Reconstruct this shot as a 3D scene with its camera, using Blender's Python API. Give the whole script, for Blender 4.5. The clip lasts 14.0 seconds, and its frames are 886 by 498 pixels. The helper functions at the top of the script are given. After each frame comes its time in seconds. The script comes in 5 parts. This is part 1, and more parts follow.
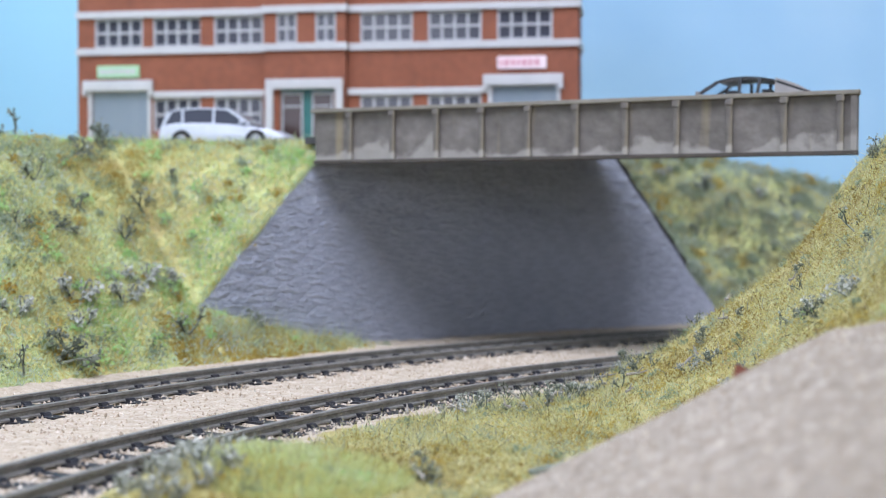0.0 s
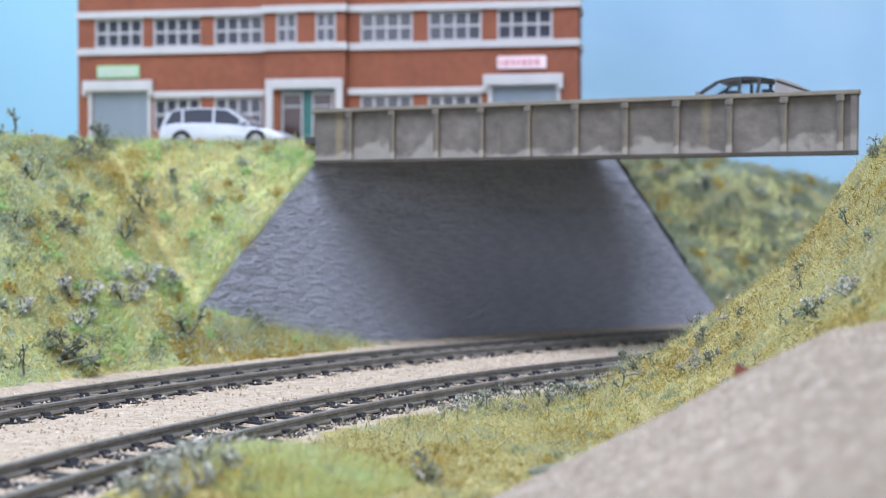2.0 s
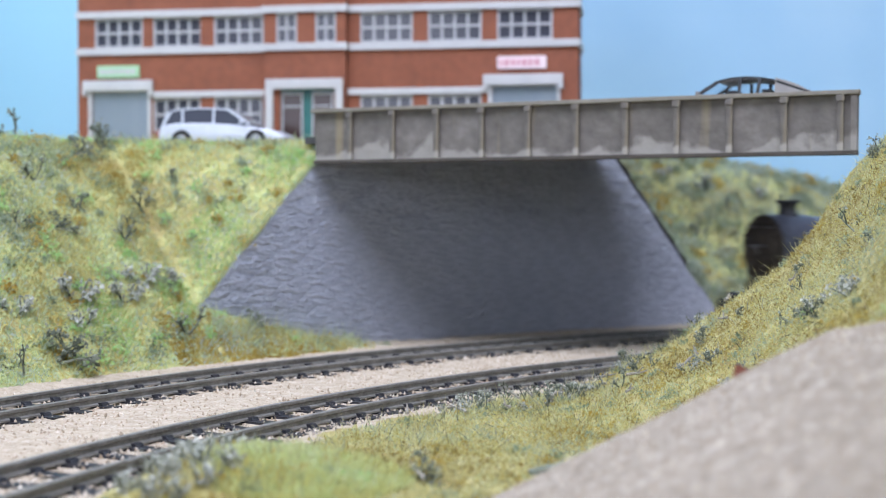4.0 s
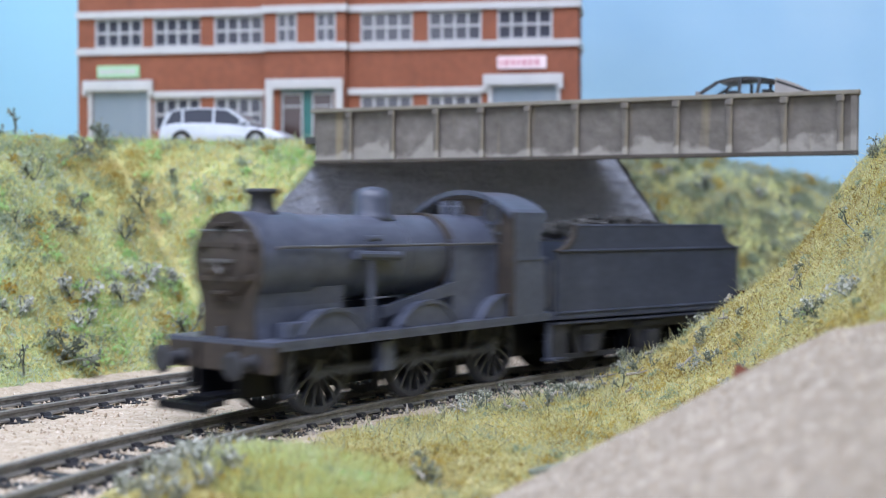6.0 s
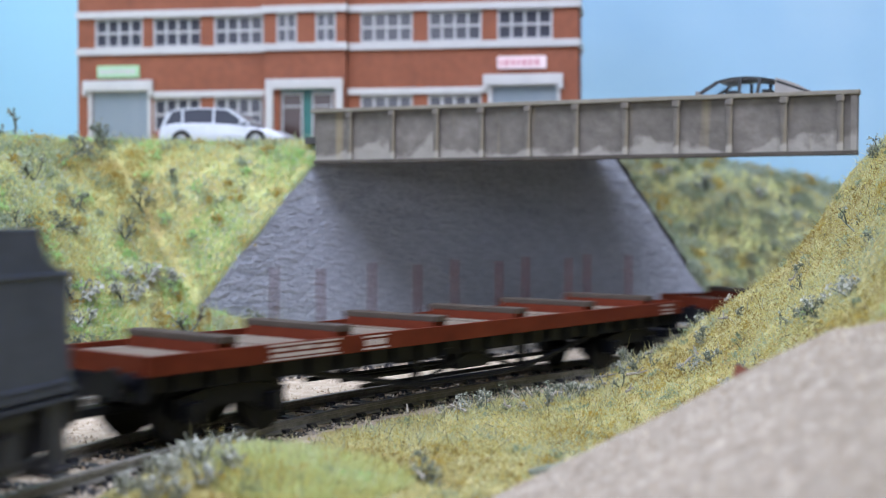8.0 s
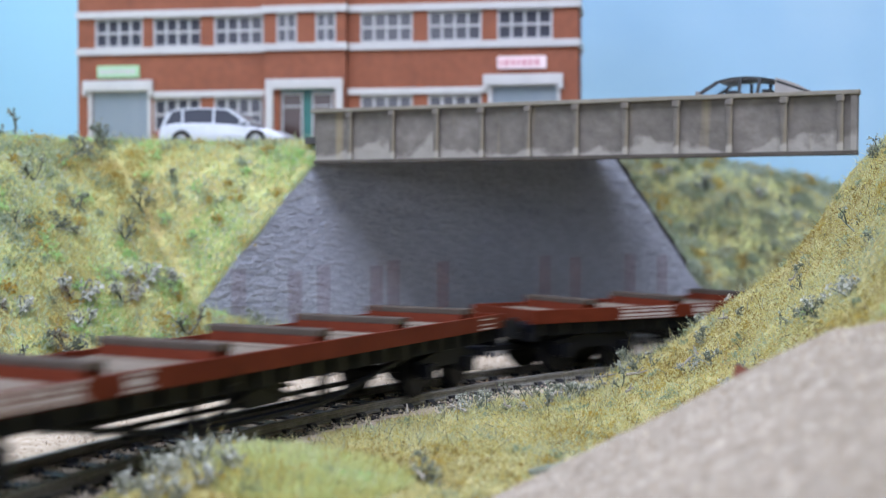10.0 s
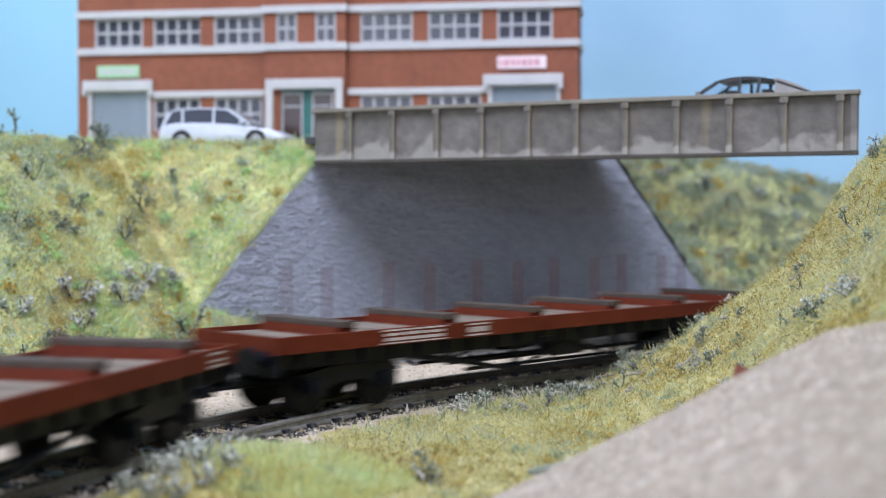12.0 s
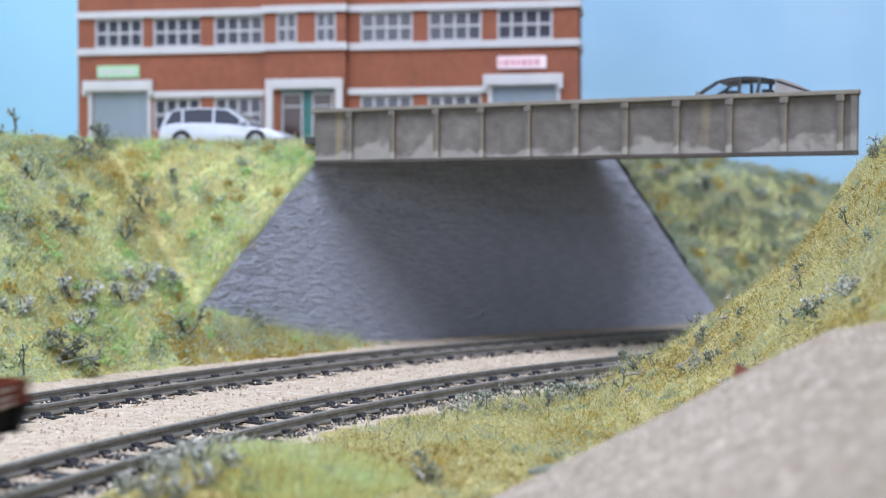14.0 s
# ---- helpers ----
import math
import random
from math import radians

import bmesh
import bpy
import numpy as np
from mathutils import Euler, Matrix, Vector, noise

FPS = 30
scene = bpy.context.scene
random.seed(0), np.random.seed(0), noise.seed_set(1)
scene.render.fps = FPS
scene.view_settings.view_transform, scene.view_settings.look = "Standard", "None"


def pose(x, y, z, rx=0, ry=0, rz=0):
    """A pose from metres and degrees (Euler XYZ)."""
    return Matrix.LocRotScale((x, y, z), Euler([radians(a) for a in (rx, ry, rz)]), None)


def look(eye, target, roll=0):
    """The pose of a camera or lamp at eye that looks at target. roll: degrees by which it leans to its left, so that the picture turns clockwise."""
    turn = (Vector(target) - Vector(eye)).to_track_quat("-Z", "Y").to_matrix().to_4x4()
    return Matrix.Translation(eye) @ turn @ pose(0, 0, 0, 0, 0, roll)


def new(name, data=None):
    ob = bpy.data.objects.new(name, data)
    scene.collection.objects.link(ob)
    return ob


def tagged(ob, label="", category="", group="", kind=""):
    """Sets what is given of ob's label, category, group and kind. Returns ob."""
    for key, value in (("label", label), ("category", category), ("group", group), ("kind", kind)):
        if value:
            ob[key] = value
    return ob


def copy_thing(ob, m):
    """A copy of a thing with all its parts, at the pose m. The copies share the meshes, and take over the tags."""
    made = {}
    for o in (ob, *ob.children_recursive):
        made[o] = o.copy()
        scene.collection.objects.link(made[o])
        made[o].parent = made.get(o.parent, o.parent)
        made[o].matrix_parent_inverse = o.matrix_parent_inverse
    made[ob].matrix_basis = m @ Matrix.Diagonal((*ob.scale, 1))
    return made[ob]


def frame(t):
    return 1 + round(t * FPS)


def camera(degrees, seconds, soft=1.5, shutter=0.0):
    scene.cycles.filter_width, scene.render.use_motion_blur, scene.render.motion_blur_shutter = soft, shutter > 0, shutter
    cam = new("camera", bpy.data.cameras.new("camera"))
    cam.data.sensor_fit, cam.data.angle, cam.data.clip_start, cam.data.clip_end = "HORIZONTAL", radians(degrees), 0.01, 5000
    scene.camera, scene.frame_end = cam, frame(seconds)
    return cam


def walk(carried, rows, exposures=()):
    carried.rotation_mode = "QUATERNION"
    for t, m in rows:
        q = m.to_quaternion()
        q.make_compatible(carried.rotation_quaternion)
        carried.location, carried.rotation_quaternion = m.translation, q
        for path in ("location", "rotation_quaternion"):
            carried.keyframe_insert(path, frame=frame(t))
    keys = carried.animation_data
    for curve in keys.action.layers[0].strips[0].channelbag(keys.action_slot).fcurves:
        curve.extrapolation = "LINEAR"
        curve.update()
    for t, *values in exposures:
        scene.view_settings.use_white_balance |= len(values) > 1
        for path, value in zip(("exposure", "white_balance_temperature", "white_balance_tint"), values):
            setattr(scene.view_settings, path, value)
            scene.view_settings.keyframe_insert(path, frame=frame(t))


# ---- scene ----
cam = camera(39.39, 14.0, soft=0.85, shutter=0.9)
EYE = (0.0, 0.0, 0.0448)
VIEW = look(EYE, (0.0, 1.0, 0.0448 - 0.02472), 0.1)
walk(cam, [(0.0, VIEW), (14.0, VIEW)])
cam.data.dof.use_dof = True
cam.data.dof.focus_distance = 0.305
cam.data.dof.aperture_fstop = 18.0

# ---- light: a bright room with lamps over the layout ----
world = bpy.data.worlds.new("room_light")
world.use_nodes = True
world.node_tree.nodes["Background"].inputs["Color"].default_value = (0.80, 0.88, 1.0, 1)
world.node_tree.nodes["Background"].inputs["Strength"].default_value = 0.5
scene.world = world


def area_lamp(name, eye, target, sx, sy, watts, colour):
    data = bpy.data.lights.new(name, "AREA")
    data.shape, data.size, data.size_y = "RECTANGLE", sx, sy
    data.energy, data.color = watts, colour
    ob = new(name, data)
    ob.matrix_world = look(eye, target)
    return ob


area_lamp("ceiling_lamp", (-0.12, -0.06, 1.42), (0.0, 0.38, 0.0), 2.2, 1.4, 84.0, (0.765, 0.81, 1.0))
area_lamp("window_daylight", (-1.285, -2.49, 0.70), (0.0, 0.5, 0.05), 0.70, 0.90, 28.0, (0.755, 0.81, 1.0))
scene.view_settings.exposure = 0.0

# ---- helpers: everything below is written in millimetres ----
MM = 0.001
CX, CY = 332.8, 52.2          # the centre of the curve
R_NEAR, R_FAR = 438.0, 502.1  # the centre lines of the two tracks
ROAD_Z = 73.0


def at(x, y, z, rx=0, ry=0, rz=0):
    return pose(x * MM, y * MM, z * MM, rx, ry, rz)


def polar(r, deg, z=0.0):
    a = radians(deg)
    return Vector((CX + r * math.cos(a), CY + r * math.sin(a), z))


def finish(name, bm, material, smooth=False):
    me = bpy.data.meshes.new(name)
    bmesh.ops.recalc_face_normals(bm, faces=bm.faces)
    for v in bm.verts:
        v.co *= MM
    for f in bm.faces:
        f.smooth = smooth
    bm.to_mesh(me)
    bm.free()
    me.materials.append(material)
    return me


def part(name, bm, material, parent=None, label="", smooth=False):
    ob = new(name, finish(name, bm, material, smooth))
    ob.parent = parent
    return tagged(ob, label)


def shared(name, me, parent, m):
    ob = new(name, me)
    ob.parent = parent
    ob.matrix_basis = m
    return ob


def thing(name, label, category, group="", kind="", m=None):
    ob = new(name)
    ob.empty_display_size = 0.01
    if m is not None:
        ob.matrix_basis = m
    return tagged(ob, label, category, group, kind)


def box(bm, x0, x1, y0, y1, z0, z1, bevel=0.0):
    r = bmesh.ops.create_cube(bm, size=1.0, matrix=Matrix.LocRotScale(
        ((x0 + x1) / 2, (y0 + y1) / 2, (z0 + z1) / 2), None, (abs(x1 - x0), abs(y1 - y0), abs(z1 - z0))))
    if bevel:
        edges = list({e for v in r["verts"] for e in v.link_edges})
        bmesh.ops.bevel(bm, geom=edges, offset=bevel, segments=2, affect="EDGES", profile=0.6)
    return bm


def rod(bm, a, b, r0, r1=None, seg=12):
    a, b = Vector(a), Vector(b)
    turn = (b - a).to_track_quat("Z", "Y").to_matrix().to_4x4()
    bmesh.ops.create_cone(bm, cap_ends=True, segments=seg, radius1=r0, radius2=r0 if r1 is None else r1,
                          depth=(b - a).length, matrix=Matrix.Translation((a + b) / 2) @ turn)
    return bm


def prism(bm, pts, axis, d0, d1):
    """A polygon pushed along an axis: pts are in the two other axes, in order."""
    def place(p, d):
        return {"x": (d, p[0], p[1]), "y": (p[0], d, p[1]), "z": (p[0], p[1], d)}[axis]
    lo = [bm.verts.new(place(p, d0)) for p in pts]
    hi = [bm.verts.new(place(p, d1)) for p in pts]
    n = len(pts)
    bm.faces.new(lo)
    bm.faces.new(hi[::-1])
    for i in range(n):
        bm.faces.new((lo[i], lo[(i + 1) % n], hi[(i + 1) % n], hi[i]))
    return bm


def lathe(bm, profile, origin, axis="z", seg=32, close=True):
    """Turns (radius, height) pairs about an axis through origin."""
    o = Vector(origin)
    rings = []
    for r, h in profile:
        ring = []
        for k in range(seg):
            a = 2 * math.pi * k / seg
            c, s = r * math.cos(a), r * math.sin(a)
            ring.append(bm.verts.new(o + Vector({"x": (h, c, s), "y": (c, h, s), "z": (c, s, h)}[axis])))
        rings.append(ring)
    for a, b in zip(rings, rings[1:]):
        for k in range(seg):
            bm.faces.new((a[k], a[(k + 1) % seg], b[(k + 1) % seg], b[k]))
    if close:
        bm.faces.new(rings[0][::-1])
        bm.faces.new(rings[-1])
    return bm


def arc_strip(bm, section, a0, a1, steps):
    """A closed (radius, height) section swept round the curve's centre."""
    rings = []
    for i in range(steps + 1):
        a = a0 + (a1 - a0) * i / steps
        rings.append([bm.verts.new(polar(r, a, z)) for r, z in section])
    n = len(section)
    for p, q in zip(rings, rings[1:]):
        for k in range(n):
            bm.faces.new((p[k], p[(k + 1) % n], q[(k + 1) % n], q[k]))
    bm.faces.new(rings[0])
    bm.faces.new(rings[-1][::-1])
    return bm


def lattice(bm, x0, x1, z0, z1, holes, y0, y1):
    """An upright slab between y0 and y1 with rectangular holes (xa, xb, za, zb), as one closed mesh."""
    xs = sorted({x0, x1} | {v for h in holes for v in h[:2] if x0 < v < x1})
    zs = sorted({z0, z1} | {v for h in holes for v in h[2:] if z0 < v < z1})
    full = {}
    for i in range(len(xs) - 1):
        for j in range(len(zs) - 1):
            cx, cz = (xs[i] + xs[i + 1]) / 2, (zs[j] + zs[j + 1]) / 2
            full[i, j] = not any(h[0] < cx < h[1] and h[2] < cz < h[3] for h in holes)
    vs = {}

    def v(i, j, y):
        if (i, j, y) not in vs:
            vs[i, j, y] = bm.verts.new((xs[i], y, zs[j]))
        return vs[i, j, y]

    for (i, j), f in full.items():
        if not f:
            continue
        bm.faces.new((v(i, j, y0), v(i + 1, j, y0), v(i + 1, j + 1, y0), v(i, j + 1, y0)))
        bm.faces.new((v(i, j, y1), v(i, j + 1, y1), v(i + 1, j + 1, y1), v(i + 1, j, y1)))
        for di, dj, p, q in ((-1, 0, (0, 0), (0, 1)), (1, 0, (1, 1), (1, 0)), (0, -1, (1, 0), (0, 0)), (0, 1, (0, 1), (1, 1))):
            if not full.get((i + di, j + dj), False):
                bm.faces.new((v(i + p[0], j + p[1], y0), v(i + q[0], j + q[1], y0), v(i + q[0], j + q[1], y1), v(i + p[0], j + p[1], y1)))
    return bm


def raw_mesh(name, verts, faces, material, parent=None, label="", smooth=False):
    me = bpy.data.meshes.new(name)
    me.from_pydata((np.asarray(verts, float) * MM).tolist(), [], faces)
    me.materials.append(material)
    if smooth:
        me.polygons.foreach_set("use_smooth", [True] * len(me.polygons))
    ob = new(name, me)
    ob.parent = parent
    return tagged(ob, label)


# ---- materials ----
def mat(name, stops, scale=200.0, rough=0.7, bump=0.2, metal=0.0, fine=4.0, island=0.0, stretch=(1, 1, 1), spec=0.5, big_share=0.55):
    """A surface whose colour runs through stops along a two-scale noise (scale: per metre), with relief."""
    m = bpy.data.materials.new(name)
    m.use_nodes = True
    n, l = m.node_tree.nodes, m.node_tree.links
    bsdf = n["Principled BSDF"]
    bsdf.inputs["Metallic"].default_value = metal
    bsdf.inputs["Specular IOR Level"].default_value = spec
    co = n.new("ShaderNodeTexCoord")
    mp = n.new("ShaderNodeMapping")
    mp.inputs["Scale"].default_value = stretch
    l.new(co.outputs["Object"], mp.inputs["Vector"])
    big = n.new("ShaderNodeTexNoise")
    big.inputs["Scale"].default_value, big.inputs["Detail"].default_value = scale, 5.0
    small = n.new("ShaderNodeTexNoise")
    small.inputs["Scale"].default_value, small.inputs["Detail"].default_value = scale * fine, 3.0
    l.new(mp.outputs["Vector"], big.inputs["Vector"])
    l.new(mp.outputs["Vector"], small.inputs["Vector"])
    mix = n.new("ShaderNodeMath")
    mix.operation = "MULTIPLY_ADD"
    mix.inputs[1].default_value = 1.0 - big_share
    l.new(small.outputs["Fac"], mix.inputs[0])
    half = n.new("ShaderNodeMath")
    half.operation = "MULTIPLY"
    half.inputs[1].default_value = big_share
    l.new(big.outputs["Fac"], half.inputs[0])
    l.new(half.outputs[0], mix.inputs[2])
    fac = mix.outputs[0]
    if island:
        geo = n.new("ShaderNodeNewGeometry")
        add = n.new("ShaderNodeMath")
        add.operation = "MULTIPLY_ADD"
        add.inputs[1].default_value = island
        l.new(geo.outputs["Random Per Island"], add.inputs[0])
        sub = n.new("ShaderNodeMath")
        sub.operation = "SUBTRACT"
        sub.inputs[1].default_value = island / 2
        l.new(fac, sub.inputs[0])
        l.new(sub.outputs[0], add.inputs[2])
        fac = add.outputs[0]
    ramp = n.new("ShaderNodeValToRGB")
    e = ramp.color_ramp.elements
    while len(e) < len(stops):
        e.new(0.5)
    for k, c in enumerate(stops):
        e[k].position = 0.30 + 0.40 * k / max(1, len(stops) - 1)
        e[k].color = (*c, 1)
    l.new(fac, ramp.inputs["Fac"])
    l.new(ramp.outputs["Color"], bsdf.inputs["Base Color"])
    rr = n.new("ShaderNodeMapRange")
    rr.inputs["To Min"].default_value, rr.inputs["To Max"].default_value = max(0.02, rough - 0.12), min(1.0, rough + 0.12)
    l.new(small.outputs["Fac"], rr.inputs["Value"])
    l.new(rr.outputs[0], bsdf.inputs["Roughness"])
    if bump:
        b = n.new("ShaderNodeBump")
        b.inputs["Strength"].default_value = bump
        b.inputs["Distance"].default_value = 0.25 / scale
        l.new(fac if not island else mix.outputs[0], b.inputs["Height"])
        l.new(b.outputs["Normal"], bsdf.inputs["Normal"])
    return m


def glass(name, colour, rough=0.05):
    m = bpy.data.materials.new(name)
    m.use_nodes = True
    b = m.node_tree.nodes["Principled BSDF"]
    b.inputs["Base Color"].default_value = (*colour, 1)
    b.inputs["Roughness"].default_value = rough
    b.inputs["Specular IOR Level"].default_value = 0.12
    return m


def fibre(name, stops, scale, island):
    """Dry scenic fibre: light also passes through it."""
    m = mat(name, stops, scale, 0.9, 0.0, fine=5.0, island=island, big_share=0.78)
    n, l = m.node_tree.nodes, m.node_tree.links
    ramp = next(k for k in n if k.type == "VALTORGB")
    dif, tra, mix = n.new("ShaderNodeBsdfDiffuse"), n.new("ShaderNodeBsdfTranslucent"), n.new("ShaderNodeMixShader")
    mix.inputs["Fac"].default_value = 0.45
    l.new(ramp.outputs["Color"], dif.inputs["Color"])
    l.new(ramp.outputs["Color"], tra.inputs["Color"])
    l.new(dif.outputs[0], mix.inputs[1])
    l.new(tra.outputs[0], mix.inputs[2])
    l.new(mix.outputs[0], n["Material Output"].inputs["Surface"])
    return m


def clear_glass(name):
    m = bpy.data.materials.new(name)
    m.use_nodes = True
    n, l = m.node_tree.nodes, m.node_tree.links
    tr, gl, mix = n.new("ShaderNodeBsdfTransparent"), n.new("ShaderNodeBsdfGlossy"), n.new("ShaderNodeMixShader")
    tr.inputs["Color"].default_value = (0.90, 0.93, 0.95, 1)
    gl.inputs["Roughness"].default_value = 0.05
    mix.inputs["Fac"].default_value = 0.03
    l.new(tr.outputs[0], mix.inputs[1])
    l.new(gl.outputs[0], mix.inputs[2])
    l.new(mix.outputs[0], n["Material Output"].inputs["Surface"])
    return m


def stained_web(name):
    """Grey girder paint with a ragged pale lime deposit along the foot and thin ochre streaks."""
    m = mat(name, [(0.088, 0.078, 0.068), (0.120, 0.108, 0.096), (0.150, 0.136, 0.122), (0.21, 0.19, 0.175)], 55, 0.7, 0.2)
    n, l = m.node_tree.nodes, m.node_tree.links
    ramp = next(k for k in n if k.type == "VALTORGB")
    co = n.new("ShaderNodeTexCoord")
    sep = n.new("ShaderNodeSeparateXYZ")
    l.new(co.outputs["Object"], sep.inputs[0])
    ns = n.new("ShaderNodeTexNoise")
    ns.inputs["Scale"].default_value, ns.inputs["Detail"].default_value = 70, 6
    l.new(co.outputs["Object"], ns.inputs["Vector"])
    h = n.new("ShaderNodeMapRange")
    h.inputs["From Min"].default_value, h.inputs["From Max"].default_value = 0.0075, 0.0
    l.new(sep.outputs["Z"], h.inputs["Value"])
    add = n.new("ShaderNodeMath")
    add.operation = "MULTIPLY_ADD"
    add.inputs[1].default_value = 0.32
    l.new(h.outputs[0], add.inputs[0])
    l.new(ns.outputs["Fac"], add.inputs[2])
    cut = n.new("ShaderNodeMapRange")
    cut.inputs["From Min"].default_value, cut.inputs["From Max"].default_value = 0.66, 0.74
    cut.inputs["To Max"].default_value = 0.5
    l.new(add.outputs[0], cut.inputs["Value"])
    mp = n.new("ShaderNodeMapping")
    mp.inputs["Scale"].default_value = (1, 1, 0.08)
    l.new(co.outputs["Object"], mp.inputs["Vector"])
    st = n.new("ShaderNodeTexNoise")
    st.inputs["Scale"].default_value = 160
    l.new(mp.outputs["Vector"], st.inputs["Vector"])
    sc = n.new("ShaderNodeMapRange")
    sc.inputs["From Min"].default_value, sc.inputs["From Max"].default_value, sc.inputs["To Max"].default_value = 0.60, 0.72, 0.5
    l.new(st.outputs["Fac"], sc.inputs["Value"])
    one, two = n.new("ShaderNodeMixRGB"), n.new("ShaderNodeMixRGB")
    one.inputs[2].default_value = (0.30, 0.24, 0.13, 1)
    two.inputs[2].default_value = (0.42, 0.40, 0.36, 1)
    l.new(sc.outputs[0], one.inputs[0])
    l.new(ramp.outputs["Color"], one.inputs[1])
    l.new(cut.outputs[0], two.inputs[0])
    l.new(one.outputs[0], two.inputs[1])
    l.new(two.outputs[0], n["Principled BSDF"].inputs["Base Color"])
    return m


def sky_paint(name):
    """Printed sky: soft blue with faint wisps; the brighter light towards the west end is painted in as a paler tint.
    """
    m = mat(name, [(0.25, 0.43, 0.60), (0.29, 0.475, 0.64), (0.36, 0.53, 0.67)], 3, 0.85, 0.02)
    n, l = m.node_tree.nodes, m.node_tree.links
    ramp = next(k for k in n if k.type == "VALTORGB")
    co, sep, fade, mix = n.new("ShaderNodeTexCoord"), n.new("ShaderNodeSeparateXYZ"), n.new("ShaderNodeMapRange"), n.new("ShaderNodeMixRGB")
    l.new(co.outputs["Object"], sep.inputs[0])
    # stronger light on the board's west end, put into the colour along X
    fade.inputs["From Min"].default_value, fade.inputs["From Max"].default_value = 0.08, -0.24
    l.new(sep.outputs["X"], fade.inputs["Value"])
    l.new(fade.outputs[0], mix.inputs[0])
    l.new(ramp.outputs["Color"], mix.inputs[1])
    mix.inputs[2].default_value = (0.36, 0.66, 0.80, 1)
    l.new(mix.outputs[0], n["Principled BSDF"].inputs["Base Color"])
    return m


SKY = sky_paint("painted_sky")
BOARD = mat("baseboard_ply", [(0.30, 0.22, 0.14), (0.42, 0.32, 0.2)], 20, 0.7, 0.1)
ROOM = mat("room_paint", [(0.70, 0.70, 0.68), (0.76, 0.76, 0.74)], 2, 0.9, 0.02)
CARPET = mat("carpet", [(0.2, 0.2, 0.22), (0.28, 0.27, 0.27)], 80, 0.95, 0.2)
SAND = mat("ballast_sand", [(0.31, 0.245, 0.17), (0.42, 0.345, 0.258), (0.50, 0.425, 0.33), (0.60, 0.525, 0.43)], 320, 0.9, 0.6)
GRAIN = mat("ballast_grain", [(0.30, 0.23, 0.16), (0.42, 0.345, 0.258), (0.50, 0.425, 0.335), (0.64, 0.575, 0.49)], 120, 0.85, 0.0, island=0.5)
CRUMB = mat("dark_track_crumb", [(0.02, 0.02, 0.022), (0.07, 0.068, 0.066), (0.16, 0.15, 0.14), (0.34, 0.31, 0.28)], 120, 0.8, 0.0, island=0.6)
MOUND = mat("sand_path", [(0.18, 0.145, 0.108), (0.27, 0.228, 0.180), (0.318, 0.273, 0.220), (0.52, 0.455, 0.38)], 340, 0.95, 0.9, fine=2.0)
RAIL = mat("weathered_rail", [(0.135, 0.13, 0.12), (0.20, 0.195, 0.18), (0.28, 0.27, 0.25)], 300, 0.40, 0.1, 0.1)
SLEEPER = mat("black_sleeper", [(0.008, 0.008, 0.010), (0.018, 0.019, 0.024), (0.06, 0.06, 0.066)], 500, 0.42, 0.3)
STONE = mat("grey_stone", [(0.245, 0.268, 0.325), (0.335, 0.362, 0.43), (0.41, 0.436, 0.515)], 90, 0.42, 0.9, stretch=(1, 1, 2.8))
# near-black that stands for the shadow between the east wing and the bank
GAP_SHADE = mat("black_gap_shade", [(0.008, 0.008, 0.009), (0.02, 0.02, 0.02)], 200, 0.8, 0.1)
GIRDER = stained_web("weathered_girder")
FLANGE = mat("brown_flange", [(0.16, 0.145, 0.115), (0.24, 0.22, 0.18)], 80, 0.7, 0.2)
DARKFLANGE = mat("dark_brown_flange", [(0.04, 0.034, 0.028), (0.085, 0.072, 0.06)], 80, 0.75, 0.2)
ASPHALT = mat("road_tarmac", [(0.05, 0.05, 0.05), (0.08, 0.08, 0.08)], 200, 0.9, 0.3)
VERGE_SOIL = mat("dry_turf", [(0.20, 0.14, 0.05), (0.34, 0.28, 0.10), (0.42, 0.38, 0.17), (0.38, 0.39, 0.21)], 60, 0.95, 0.8)
SOIL = mat("turf", [(0.30, 0.23, 0.09), (0.43, 0.39, 0.16), (0.46, 0.48, 0.20), (0.38, 0.46, 0.22)], 45, 0.95, 0.8)
BRICK = mat("red_brick", [(0.19, 0.062, 0.034), (0.235, 0.078, 0.042), (0.275, 0.094, 0.052)], 60, 0.85, 0.15)
WHITE = mat("white_plastic", [(0.45, 0.45, 0.46), (0.52, 0.52, 0.53)], 40, 0.6, 0.05)
CARGLASS = clear_glass("clear_car_glass")
PANE = glass("dark_pane", (0.055, 0.058, 0.075), 0.12)
CARPANE = glass("grey_car_window", (0.06, 0.065, 0.085), 0.08)
SHUTTER = mat("grey_shutter", [(0.20, 0.25, 0.30), (0.25, 0.30, 0.35)], 50, 0.6, 0.05)
DOOR = mat("teal_door", [(0.01, 0.10, 0.10), (0.02, 0.14, 0.13)], 80, 0.5, 0.05)
SIGN_G = mat("green_sign", [(0.30, 0.55, 0.32), (0.36, 0.60, 0.36)], 100, 0.6, 0.0)
SIGN_R = mat("red_sign", [(0.58, 0.28, 0.33), (0.64, 0.34, 0.39)], 100, 0.6, 0.0)
BLACK = mat("sooty_black", [(0.044, 0.052, 0.078), (0.070, 0.082, 0.120), (0.105, 0.118, 0.162)], 120, 0.36, 0.08)
WHEEL = mat("oily_wheel_black", [(0.022, 0.024, 0.032), (0.040, 0.044, 0.058), (0.065, 0.07, 0.085)], 200, 0.4, 0.1)
